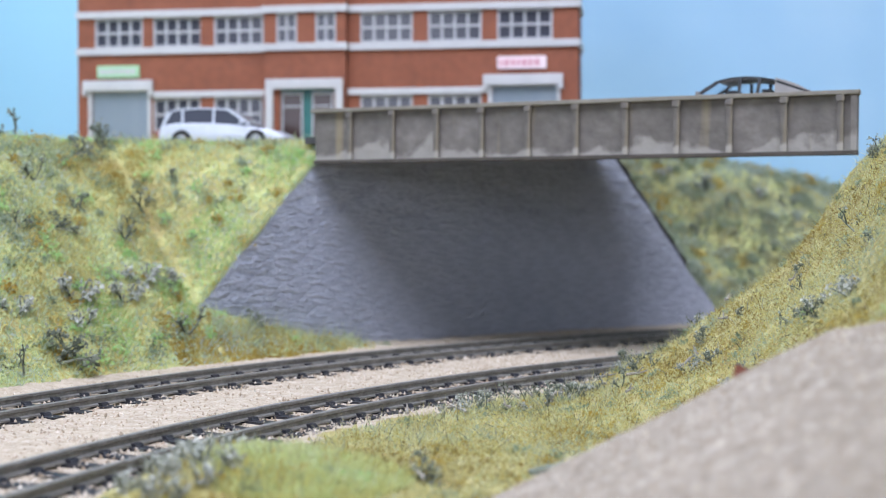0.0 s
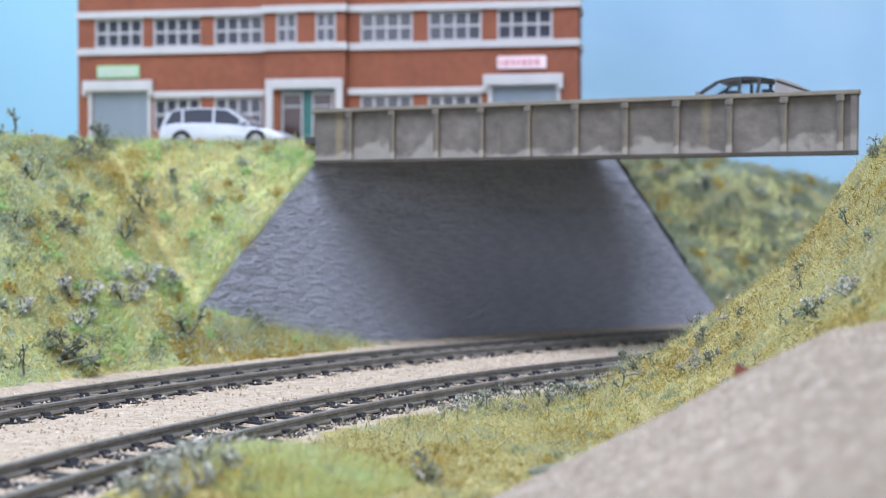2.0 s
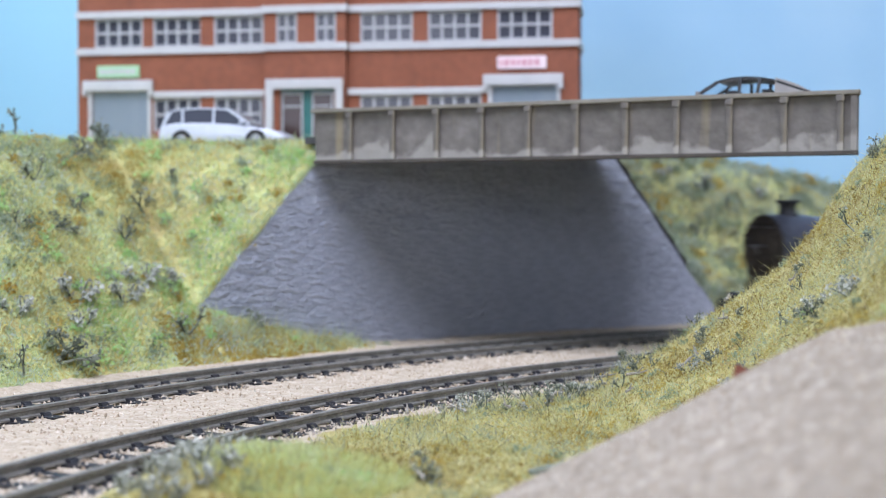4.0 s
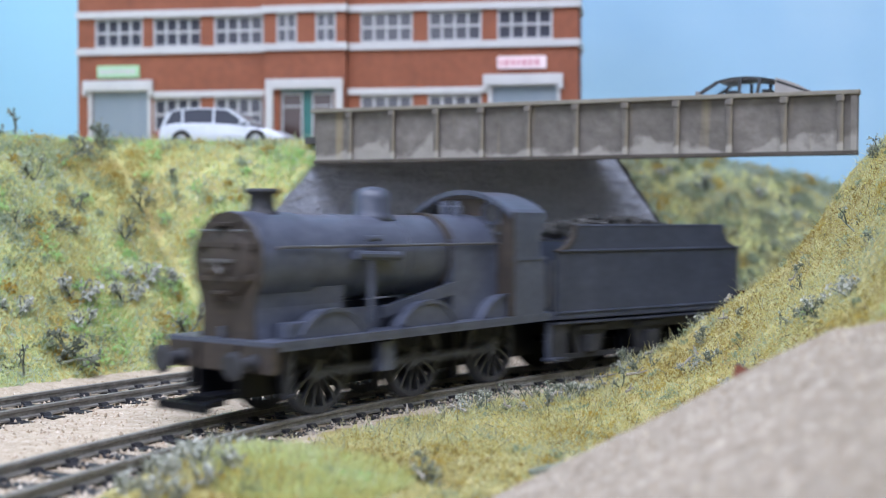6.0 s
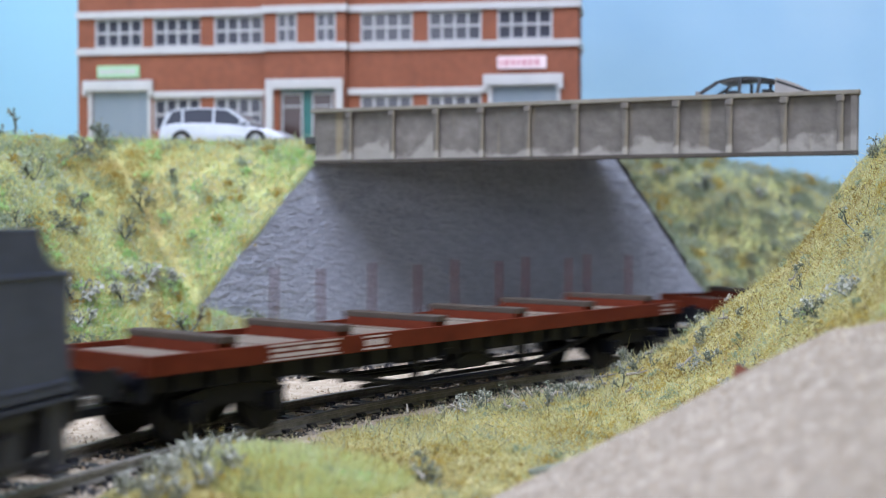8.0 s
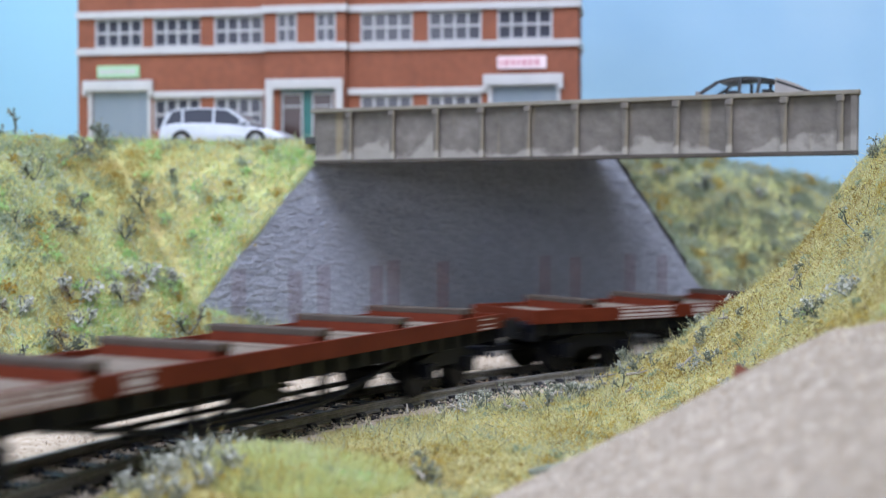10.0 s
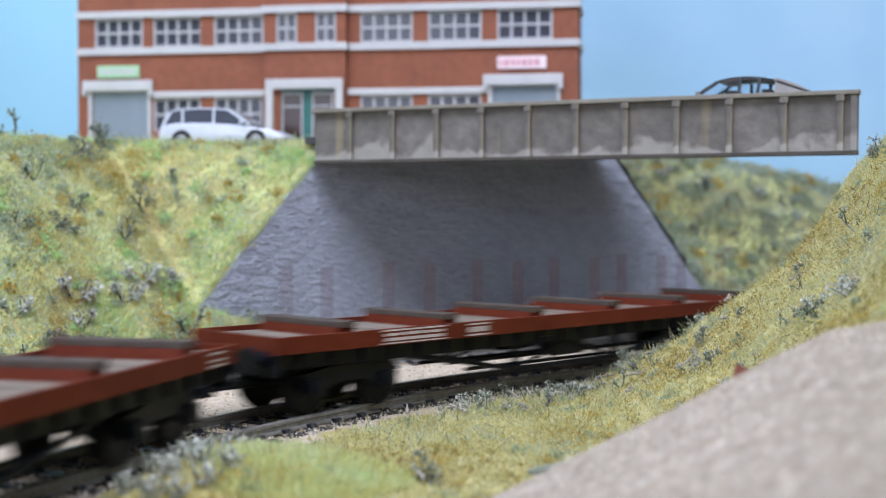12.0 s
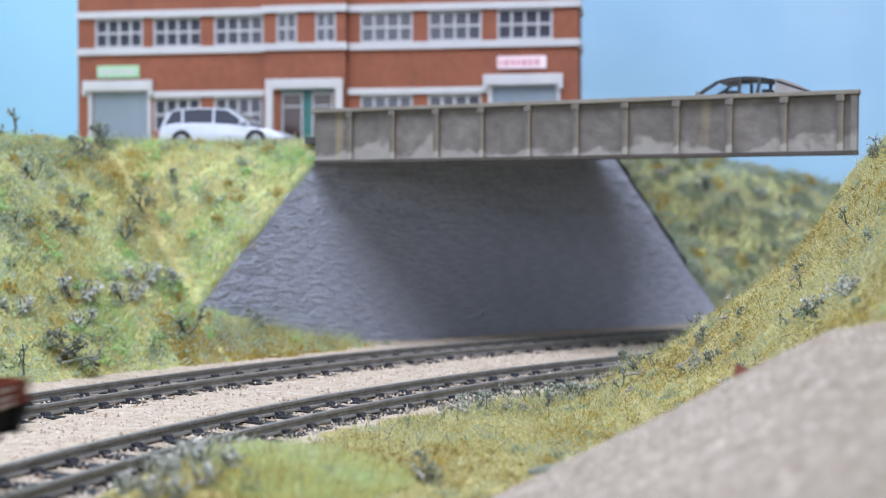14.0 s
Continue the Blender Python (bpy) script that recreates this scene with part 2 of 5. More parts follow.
TENDER_BLACK = mat("matt_tender_black", [(0.025, 0.031, 0.050), (0.041, 0.050, 0.079), (0.062, 0.073, 0.110)], 120, 0.5, 0.08)
GRIME = mat("grimy_frame_black", [(0.014, 0.015, 0.020), (0.028, 0.030, 0.039), (0.05, 0.051, 0.060)], 150, 0.6, 0.1)
RUSTY = mat("sooty_smokebox", [(0.020, 0.016, 0.014), (0.038, 0.030, 0.025), (0.062, 0.047, 0.036)], 150, 0.75, 0.15)
UNDER = mat("underframe_black", [(0.003, 0.0035, 0.0055), (0.007, 0.008, 0.012)], 200, 0.38, 0.1, spec=0.16)
RED = mat("bauxite_red", [(0.074, 0.012, 0.005), (0.102, 0.018, 0.007), (0.128, 0.027, 0.012)], 100, 0.62, 0.08, spec=0.14)
PLANK = mat("grey_plank", [(0.10, 0.080, 0.060), (0.165, 0.135, 0.105), (0.22, 0.182, 0.148)], 120, 0.85, 0.2, stretch=(1, 6, 1))
BAULK = mat("dark_baulk", [(0.040, 0.029, 0.022), (0.082, 0.062, 0.048)], 120, 0.8, 0.2)
COAL = mat("coal", [(0.006, 0.006, 0.006), (0.02, 0.02, 0.02), (0.05, 0.05, 0.05)], 500, 0.45, 0.4)
STEEL = mat("dull_steel", [(0.10, 0.10, 0.108), (0.18, 0.18, 0.19)], 100, 0.4, 0.05, 0.5)

# ---- room, baseboard and backdrop ----
tagged(raw_mesh("floor", [(-2500, -2500, -1100), (2800, -2500, -1100), (2800, 1600, -1100), (-2500, 1600, -1100)], [(0, 1, 2, 3)], CARPET),
       "dark grey carpet floor of the room", "floor", kind="structure")


def slab(name, x0, x1, y0, y1, z0, z1, material, label, category, bevel=0.0):
    return tagged(part(name, box(bmesh.new(), x0, x1, y0, y1, z0, z1, bevel), material), label, category, kind="structure")


slab("wall_north", -2600, 2900, 1600, 1700, -1100, 1500, ROOM, "plain pale painted room wall behind the layout", "wall")
tagged(part("wall_south", lattice(bmesh.new(), -2600, 2900, -1100, 1500, [(-1660, -910, 230, 1170)], -2600, -2500), ROOM), "plain pale painted room wall with a window", "wall", kind="structure")
tagged(part("window_1", lattice(bmesh.new(), -1660, -910, 230, 1170, [(-1620, -950, 270, 1130)], -2560, -2520), ROOM), "white-framed room window", "window", kind="structure")
slab("wall_west", -2600, -2500, -2500, 1600, -1100, 1500, ROOM, "plain pale painted room wall", "wall")
slab("wall_east", 2800, 2900, -2500, 1600, -1100, 1500, ROOM, "plain pale painted room wall", "wall")
slab("ceiling", -2600, 2900, -2600, 1700, 1500, 1600, ROOM, "plain white room ceiling", "ceiling")
slab("baseboard", -420, 1020, -520, 790, -40, -4.2, BOARD, "plywood baseboard under the model railway", "baseboard")


def make_trestle(x):
    t = thing("trestle", "plain wooden trestle carrying the layout baseboard", "trestle", group="trestles", m=at(x, 0, 0))
    for y in (-440, 710):
        part("leg", box(bmesh.new(), -22, 22, y - 22, y + 22, -1100, -84, 2), BOARD, t)
    part("beam", box(bmesh.new(), -22, 22, -480, 750, -84, -40, 2), BOARD, t)
    part("brace", box(bmesh.new(), -12, 12, -418, 688, -720, -680, 2), BOARD, t)
    return t


make_trestle(-340)
make_trestle(940)


def make_backdrop():
    bm = bmesh.new()
    line = [(-405, 120), (-404, 560)]
    for k in range(13):
        a = radians(180 - 90 * k / 12)
        line.append((-300 + 104 * math.cos(a), 640 + 104 * math.sin(a)))
    line += [(1000, 744)]
    back = [(x - 6 if k < 3 else x, y + (0 if k < 3 else 6)) for k, (x, y) in enumerate(line)]
    for a, b, c, d in zip(line, line[1:], back, back[1:]):
        lo = [bm.verts.new((*p, -4)) for p in (a, b, d, c)]
        hi = [bm.verts.new((*p, 420)) for p in (a, b, d, c)]
        bm.faces.new(lo)
        bm.faces.new(hi)
        for i in range(4):
            bm.faces.new((lo[i], lo[(i + 1) % 4], hi[(i + 1) % 4], hi[i]))
    bmesh.ops.remove_doubles(bm, verts=bm.verts, dist=0.01)
    tagged(part("backdrop", bm, SKY), "plain pale blue painted sky board", "backdrop", kind="structure")


make_backdrop()

# ---- track ----
def make_track(radius, label):
    track = thing("railway_track", label, "track", group="railway tracks")
    for side in (-1, 1):
        c = radius + side * 8.7
        sec = [(c - 1.2, -2.5), (c + 1.2, -2.5), (c + 1.2, -2.1), (c + 0.4, -1.8), (c + 0.4, -0.9), (c + 0.75, -0.7),
               (c + 0.75, -0.1), (c + 0.6, 0), (c - 0.6, 0), (c - 0.75, -0.1), (c - 0.75, -0.7), (c - 0.4, -0.9), (c - 0.4, -1.8), (c - 1.2, -2.1)]
        part("rail", arc_strip(bmesh.new(), sec, 0, 359.9, 240), RAIL, track)
    bm = bmesh.new()
    box(bm, -15, 15, -1.75, 1.75, -4.1, -2.5)
    for side in (-1, 1):
        for k in (-1, 1):
            x = side * 8.7 + k * 1.75
            prism(bm, [(x - 0.95, -2.5), (x + 0.95, -2.5), (x + (0.3 if k > 0 else 0.7), -1.7), (x - (0.7 if k > 0 else 0.3), -1.7)], "y", -1.1, 1.1)
    me = finish("sleeper", bm, SLEEPER)
    n = int(2 * math.pi * radius / 9.4)
    rest = bmesh.new()
    for k in range(n):
        a = 360.0 * k / n
        p = polar(radius, a)
        if 95 < a < 190:
            shared("sleeper", me, track, at(p.x, p.y, random.uniform(-0.12, 0.05), 0, 0, a + random.uniform(-1, 1)))
        else:
            box(rest, -15, 15, -1.75, 1.75, -4.1, -2.5)
            m = Matrix.Translation(p) @ Matrix.Rotation(radians(a), 4, "Z")
            for v in rest.verts[-8:]:
                v.co = m @ v.co
    tagged(part("sleeper_row", rest, SLEEPER, track), kind="stuff")
    return track


make_track(R_NEAR, "curved model track with weathered rails in pale ballast")
make_track(R_FAR, "outer curved model track with weathered rails and black sleepers")


def make_ballast():
    na, nr = 420, 60
    verts, faces = [], []
    for i in range(na + 1):
        a = 95 + 100 * i / na
        for j in range(nr + 1):
            r = 398 + (562 - 398) * j / nr
            p = polar(r, a)
            z = -2.5 + 0.55 * noise.noise(Vector((p.x, p.y, 0)) * 0.12) + 0.35 * noise.noise(Vector((p.x, p.y, 5)) * 0.6)
            for c in (R_NEAR, R_FAR):
                d = abs(r - c)
                if d < 17:
                    z -= 0.55 * min(1.0, (17 - d) / 4)
            z += 4.5 * max(0, (r - 528) / 22) * max(0.0, min(1, (a - 128) / 25))
            verts.append((p.x, p.y, z))
    w = nr + 1
    for i in range(na):
        for j in range(nr):
            faces.append((i * w + j, i * w + j + 1, (i + 1) * w + j + 1, (i + 1) * w + j))
    bed = tagged(raw_mesh("ballast", verts, faces, SAND, smooth=True), "pale beige grit ballast around the tracks", "ballast", kind="stuff")
    # loose grains
    rnd = np.random.RandomState(3)
    n = 16000
    a = 118 + 60 * rnd.rand(n)
    r = 408 + 128 * rnd.rand(n)
    s = 0.30 + 0.35 * rnd.rand(n) ** 2
    base = np.array([(1, 0, -.3), (-.5, .87, -.3), (-.5, -.87, -.3), (0, 0, 1.0)])
    tri = np.array([(0, 1, 3), (1, 2, 3), (2, 0, 3)])
    keep = (np.abs(np.abs(r - R_NEAR) - 8.7) > 1.6) & (np.abs(np.abs(r - R_FAR) - 8.7) > 1.6)
    a, r, s = a[keep], r[keep], s[keep]
    ang = rnd.rand(len(a)) * 6.28
    ca, sa = np.cos(ang), np.sin(ang)
    x = CX + r * np.cos(np.radians(a))
    y = CY + r * np.sin(np.radians(a))
    jit = 0.6 + 0.8 * rnd.rand(len(a), 4, 3)
    b = base[None] * jit * s[:, None, None]
    v = np.stack([x[:, None] + b[..., 0] * ca[:, None] - b[..., 1] * sa[:, None],
                  y[:, None] + b[..., 0] * sa[:, None] + b[..., 1] * ca[:, None], -2.55 + b[..., 2]], -1).reshape(-1, 3)
    f = (np.arange(len(a))[:, None, None] * 4 + tri[None]).reshape(-1, 3)
    tagged(raw_mesh("ballast_grain", v, f.tolist(), GRAIN, bed), kind="stuff")
    # dust and black crumbs shed along the rails
    n = 5200
    a, side = 122 + 55 * rnd.rand(n), rnd.choice([-1, 1], n)
    r = R_NEAR + side * (8.7 + 2.0 + np.abs(rnd.normal(0, 2.6, n)))
    x, y = CX + r * np.cos(np.radians(a)), CY + r * np.sin(np.radians(a))
    s = 0.22 + 0.34 * rnd.rand(n) ** 2
    v = (np.stack([x, y, np.full(n, -2.75)], -1)[:, None] + base[None] * (0.5 + rnd.rand(n, 4, 3)) * s[:, None, None]).reshape(-1, 3)
    f = (np.arange(n)[:, None, None] * 4 + tri[None]).reshape(-1, 3)
    tagged(raw_mesh("dark_crumb", v, f.tolist(), CRUMB, bed), kind="stuff")


make_ballast()

# ---- the far cutting side: stone abutment with two wings, and banks ----
WALL_R = 550.0
A_RIGHT_END, A_RIGHT_TOP, A_LEFT_TOP, A_LEFT_END = 112.0, 118.0, 133.4, 138.9


def wall_top(a):
    """The height of the abutment's top at angle a; it falls along both wings."""
    if a < A_RIGHT_TOP:
        return max(-4.0, 71 - 71 * (A_RIGHT_TOP - a) / (A_RIGHT_TOP - A_RIGHT_END))
    if a > A_LEFT_TOP:
        return max(-4.0, 66 - 52 * (a - A_LEFT_TOP) / (A_LEFT_END - A_LEFT_TOP))
    return 71.0


def make_abutment():
    n = 120
    verts, faces = [], []
    rows = 10
    w = rows + 2
    for i in range(n + 1):
        a = A_RIGHT_END + (A_LEFT_END - A_RIGHT_END) * i / n
        t = max(wall_top(a), -3.9) + (2.2 if a > A_LEFT_TOP + .4 or a < A_RIGHT_TOP - .4 else 0.3) * noise.noise(Vector((a * 0.9, 0, 3)))
        for j in range(rows + 1):
            z = -4 + (t + 4) * j / rows
            verts.append(tuple(polar(WALL_R, a, z)))
        verts.append(tuple(polar(WALL_R + 2.2, a, t)))
        verts.append(tuple(polar(WALL_R + 2.2, a, -4)))
    w = rows + 3
    for i in range(n):
        for j in range(w):
            k = (j + 1) % w
            faces.append((i * w + j, (i + 1) * w + j, (i + 1) * w + k, i * w + k))
    faces.append(tuple(range(w)))
    faces.append(tuple(n * w + k for k in range(w))[::-1])
    tagged(raw_mesh("abutment_wall", verts, faces, STONE), "blue-grey stone abutment with sloping wings under the bridge", "wall", kind="structure")


make_abutment()


def make_gap_shade():
    """A black strip in place of the shadowed gap behind the east wing, a little proud of the stone sheet with a ragged
    edge.
    """
    verts, faces = [], []
    n = 60
    for i in range(n + 1):
        a = A_RIGHT_END + 2.0 + (A_RIGHT_TOP + 0.4 - A_RIGHT_END - 2.0) * i / n
        t = wall_top(a) + 2.4 + 1.6 * noise.noise(Vector((a * 1.7, 2, 0))) + 0.8 * noise.noise(Vector((a * 6, 5, 0)))
        for r, z in ((WALL_R + 2.3, -4), (WALL_R + 2.3, t), (WALL_R + 4.6, t - 0.3), (WALL_R + 4.6, -4)):
            verts.append(tuple(polar(r, a - 0.18, z)))
    for i in range(n):
        for k in range(4):
            faces.append((i * 4 + k, i * 4 + (k + 1) % 4, i * 4 + 4 + (k + 1) % 4, i * 4 + 4 + k))
    faces += [(0, 1, 2, 3), (n * 4 + 3, n * 4 + 2, n * 4 + 1, n * 4)]
    raw_mesh("gap_shade_strip", verts, faces, GAP_SHADE, bpy.data.objects["abutment_wall"], "ragged black strip standing in for the shadow behind the wing")


make_gap_shade()


def make_stones():
    """Rough stone courses proud of the abutment's face."""
    wall = bpy.data.objects["abutment_wall"]
    rnd = random.Random(8)

    def block(w, h):
        bm = bmesh.new()
        q = [(-w / 2, 0), (w / 2, 0), (w / 2, h), (-w / 2, h)]
        c = 0.26
        p = [(-w / 2 + c, c), (w / 2 - c * 1.4, c * .8), (w / 2 - c, h - c), (-w / 2 + c * 1.3, h - c * .9)]
        lo = [bm.verts.new((0.6, y, z)) for y, z in q]
        mid = [bm.verts.new((-0.05, y, z)) for y, z in q]
        hi = [bm.verts.new((-0.26, y, z)) for y, z in p]
        bm.faces.new(hi)
        for a, b in ((lo, mid), (mid, hi)):
            for i in range(4):
                bm.faces.new((a[i], a[(i + 1) % 4], b[(i + 1) % 4], b[i]))
        return bm

    course = 2.35
    sizes = (7.0, 10.5, 15.0, 21.0)
    meshes = {w: finish("stone", block(w - 0.06, course - 0.10), STONE) for w in sizes}
    rest = bmesh.new()
    count = 0
    for j in range(31):
        z = -3.6 + j * course
        a = A_RIGHT_END + rnd.uniform(0, 0.5)
        while True:
            w = rnd.choice(sizes)
            da = math.degrees(w / WALL_R)
            mid = a + da / 2
            a += da
            if a > A_LEFT_END:
                break
            if min(wall_top(mid - da / 2), wall_top(mid + da / 2)) < z + course - 0.8:
                continue
            p = polar(WALL_R + rnd.uniform(-0.10, 0.12), mid, z)
            m = at(p.x, p.y, p.z, rnd.uniform(-1.1, 1.1), rnd.uniform(-3.0, 3.0), mid + rnd.uniform(-0.6, 0.6))
            if count < 300 and mid < 136.0:
                shared("stone", meshes[w], wall, m)
                count += 1
            else:
                k = len(rest.verts)
                b = block(w - 0.06, course - 0.10)
                me = bpy.data.meshes.new("tmp")
                b.to_mesh(me)
                b.free()
                rest.from_mesh(me)
                bpy.data.meshes.remove(me)
                rest.verts.ensure_lookup_table()
                mm = m.copy()
                mm.translation = mm.translation / MM
                for v in rest.verts[k:]:
                    v.co = mm @ v.co
    tagged(part("stone_rest", rest, STONE, wall), kind="stuff")




def bank_z(r, a):
    """The height of the outer bank."""
    lump = 2.2 * noise.noise(Vector((r * 0.05, a * 0.35, 1))) + 1.0 * noise.noise(Vector((r * 0.14, a * 1.0, 7)))
    if A_RIGHT_END <= a <= A_LEFT_END:
        base = wall_top(a) + (1.2 if a > 126 else -1.6)
        z = base + (r - WALL_R - 1.5) * 1.06
    elif a > A_LEFT_END:
        z = -3.2 + max(0, r - 533) * 1.0 if r < 551.5 else 15.3 + (r - 551.5) * 1.06
    else:
        z = -3.2 + max(0, r - 552) * 1.12
    top = ROAD_Z - 0.5 if a > A_RIGHT_TOP else min(ROAD_Z + 6, ROAD_Z - 0.5 + 3 * (A_RIGHT_TOP - a)) - 2.6 * max(0, 108.5 - a)
    edge = top - 6
    if z > edge:
        z = edge + (top - edge) * (1 - math.exp(-(z - edge) / 8))
    return z + (lump if r > 553 and 4 < z < 66 else 0.25 * lump)


def toe_z(r, a):
    """Loose soil and grass heaped against the foot of the left wing."""
    k = max(0.0, min(1.0, (a - 129.0) / (A_LEFT_END - 129.0)))
    return -4.15 + k ** 1.6 * max(0, r - 530) * 1.0


def make_far_bank():
    na, nr = 220, 70
    rs = [530 + 2.0 * j for j in range(11)] + [551, 551.4, 552.2, 553.2, 554.5] + [556 + 3.2 * j for j in range(40)] + [700, 730, 770]
    rs = sorted(set(rs))
    verts, faces = [], []
    for i in range(na + 1):
        a = 80 + 100 * i / na
        for r in rs:
            z = bank_z(r, a)
            if A_RIGHT_END <= a <= A_LEFT_END and r < 551.3:
                z = toe_z(r, a)
            elif a < A_RIGHT_END and r < 551.3:
                z = -4.15
            p = polar(r, a, z)
            p.x, p.y = max(p.x, -400), min(p.y, 742)
            verts.append(tuple(p))
    w = len(rs)
    for i in range(na):
        for j in range(w - 1):
            faces.append((i * w + j, i * w + j + 1, (i + 1) * w + j + 1, (i + 1) * w + j))
    tagged(raw_mesh("far_bank", verts, faces, SOIL, smooth=True), "yellow-green grassy cutting side above the tracks", "embankment", kind="structure")


make_far_bank()

# ---- the near side: road bank, low verge and sandy path ----
GL = Vector((-46.0, 450.0, 65.3))
GR = Vector((126.6, 378.0, 65.3))
GDIR = (GR - GL).normalized()
GN = Vector((GDIR.y, -GDIR.x, 0)).normalized()   # towards the camera


RIDGE_X = (30, 44, 52, 67.5, 82, 96.6, 106.4, 116, 127, 150)
RIDGE_Z = (-6, -2, 3, 9.5, 21.0, 30.5, 42.0, 57.0, 69.0, 72.5)


def hill_z(x, y):
    """A low verge by the track that climbs to the road bank on the right."""
    r = math.hypot(x - CX, y - CY)
    if y < 355:
        k = x * 355 / y - (355 - y) * 0.22
    else:
        k = x - (y - 355) * 1.1
    z = float(np.interp(k, RIDGE_X, RIDGE_Z))
    lump = 2.0 * noise.noise(Vector((x, y, 0)) * 0.055) + 1.0 * noise.noise(Vector((x, y, 9)) * 0.16)
    flat = -2.9 + 1.2 * max(0, min(1, (422 - r) / 14)) + 1.2 * max(-0.3, lump * 0.5)
    flat += 5.5 * math.exp(-((x + 32) / 20) ** 2 - ((y - 212) / 20) ** 2)
    return max(flat, z + 0.6 * lump * max(0, min(1, (z + 2) / 8)))


def make_near_bank():
    n = 150
    verts, faces = [], []
    ids = {}
    for i in range(n + 1):
        for j in range(n + 1):
            x, y = -130 + 420 * i / n, 90 + 340 * j / n
            r = math.hypot(x - CX, y - CY)
            if r < 425:
                ids[i, j] = len(verts)
                z = hill_z(x, y)
                verts.append((x, y, z if r < 421 else -4.1))
    for i in range(n):
        for j in range(n):
            q = [(i, j), (i + 1, j), (i + 1, j + 1), (i, j + 1)]
            if all(k in ids for k in q):
                faces.append(tuple(ids[k] for k in q))
    tagged(raw_mesh("near_bank", verts, faces, VERGE_SOIL, smooth=True), "grassy verge rising to the road bank beside the track", "embankment", kind="structure")


make_near_bank()


def mound_z(x, y):
    """The sandy path: a ramp that climbs to the right, with a rounded far edge."""
    z = min(7.0 + 0.49 * (x - 17), 28.8 + 0.20 * (x - 62)) - 0.6
    edge = 200 + 0.05 * x
    if y > edge - 14:
        z -= ((y - edge + 14) / 14) ** 2 * 5.0
    return z + 0.6 * noise.noise(Vector((x, y, 0)) * 0.07) + 0.18 * noise.noise(Vector((x, y, 4)) * 0.35)


def make_mound():
    nx, ny = 150, 110
    verts, faces = [], []
    for i in range(nx + 1):
        for j in range(ny + 1):
            x, y = -20 + 190 * i / nx, 60 + 165 * j / ny
            verts.append((x, y, max(-4.15, mound_z(x, y))))
    w = ny + 1
    for i in range(nx):
        for j in range(ny):
            faces.append((i * w + j, i * w + j + 1, (i + 1) * w + j + 1, (i + 1) * w + j))
    tagged(raw_mesh("sand_path", verts, faces, MOUND, smooth=True), "pale beige gritty sand path on rising ground", "path", kind="structure")


make_mound()


def make_path_grit():
    rnd = np.random.RandomState(31)
    pts = []
    for x, y in zip(-5 + 120 * rnd.rand(16000), 80 + 130 * rnd.rand(16000)):
        z = mound_z(x, y)
        if z > -3:
            pts.append((x, y, z))
    pts = np.array(pts)
    n = len(pts)
    base = np.array([(1, 0, -.4), (-.5, .87, -.4), (-.5, -.87, -.4), (0, 0, .8)])
    s = 0.16 + 0.34 * rnd.rand(n) ** 3
    v = (pts[:, None] + base[None] * (0.5 + rnd.rand(n, 4, 3)) * s[:, None, None]).reshape(-1, 3)
    k = np.arange(n)[:, None] * 4
    f = np.concatenate([k + t for t in ([0, 1, 3], [1, 2, 3], [2, 0, 3])], 1).reshape(-1, 3)
    tagged(raw_mesh("path_grit", v, f.tolist(), GRAIN, bpy.data.objects["sand_path"]), kind="stuff")


make_path_grit()

make_stones()

# ---- the girder bridge and the road ----
def make_bridge():
    length = (GR - GL).length
    rz = math.degrees(math.atan2(GDIR.y, GDIR.x))
    ry = math.degrees(math.atan2(GL.z - GR.z, length))
    bridge = thing("girder_bridge", "weathered grey plate-girder road bridge over both tracks", "bridge", m=at(GL.x, GL.y, GL.z, 0, ry, rz))
    part("web_plate", box(bmesh.new(), 0, length, -0.8, 0.8, 0.4, 17.6), GIRDER, bridge, "mottled grey girder web with pale stains")
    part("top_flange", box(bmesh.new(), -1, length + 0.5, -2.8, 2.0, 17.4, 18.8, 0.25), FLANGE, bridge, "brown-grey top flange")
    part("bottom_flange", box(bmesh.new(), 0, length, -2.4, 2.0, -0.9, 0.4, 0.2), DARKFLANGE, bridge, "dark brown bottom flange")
    first, step = 0.0771 * length, 0.0895 * length
    bm = bmesh.new()
    box(bm, -1.0, 1.0, -2.3, -0.7, 0.4, 17.4, 0.2)
    box(bm, -1.3, 1.3, -2.75, -0.7, 15.4, 17.4, 0.25)
    me = finish("stiffener", bm, GIRDER)
    for k in range(11):
        shared("stiffener", me, bridge, at(first + step * k, 0, 0))
    part("end_post", box(bmesh.new(), length - 2.2, length - 0.2, -2.4, -0.7, 0.4, 17.4, 0.2), GIRDER, bridge)
    part("deck", prism(bmesh.new(), [(-6, 2.2), (length - 1, 2.2), (length - 66, 118), (10, 118)], "z", 6.6, 9.2), ASPHALT, bridge, "dark tarmac road deck")


make_bridge()

# ---- the brick factory ----
BL = Vector((-176.5, 600.0, 0))
BR = Vector((61.0, 562.0, 0))


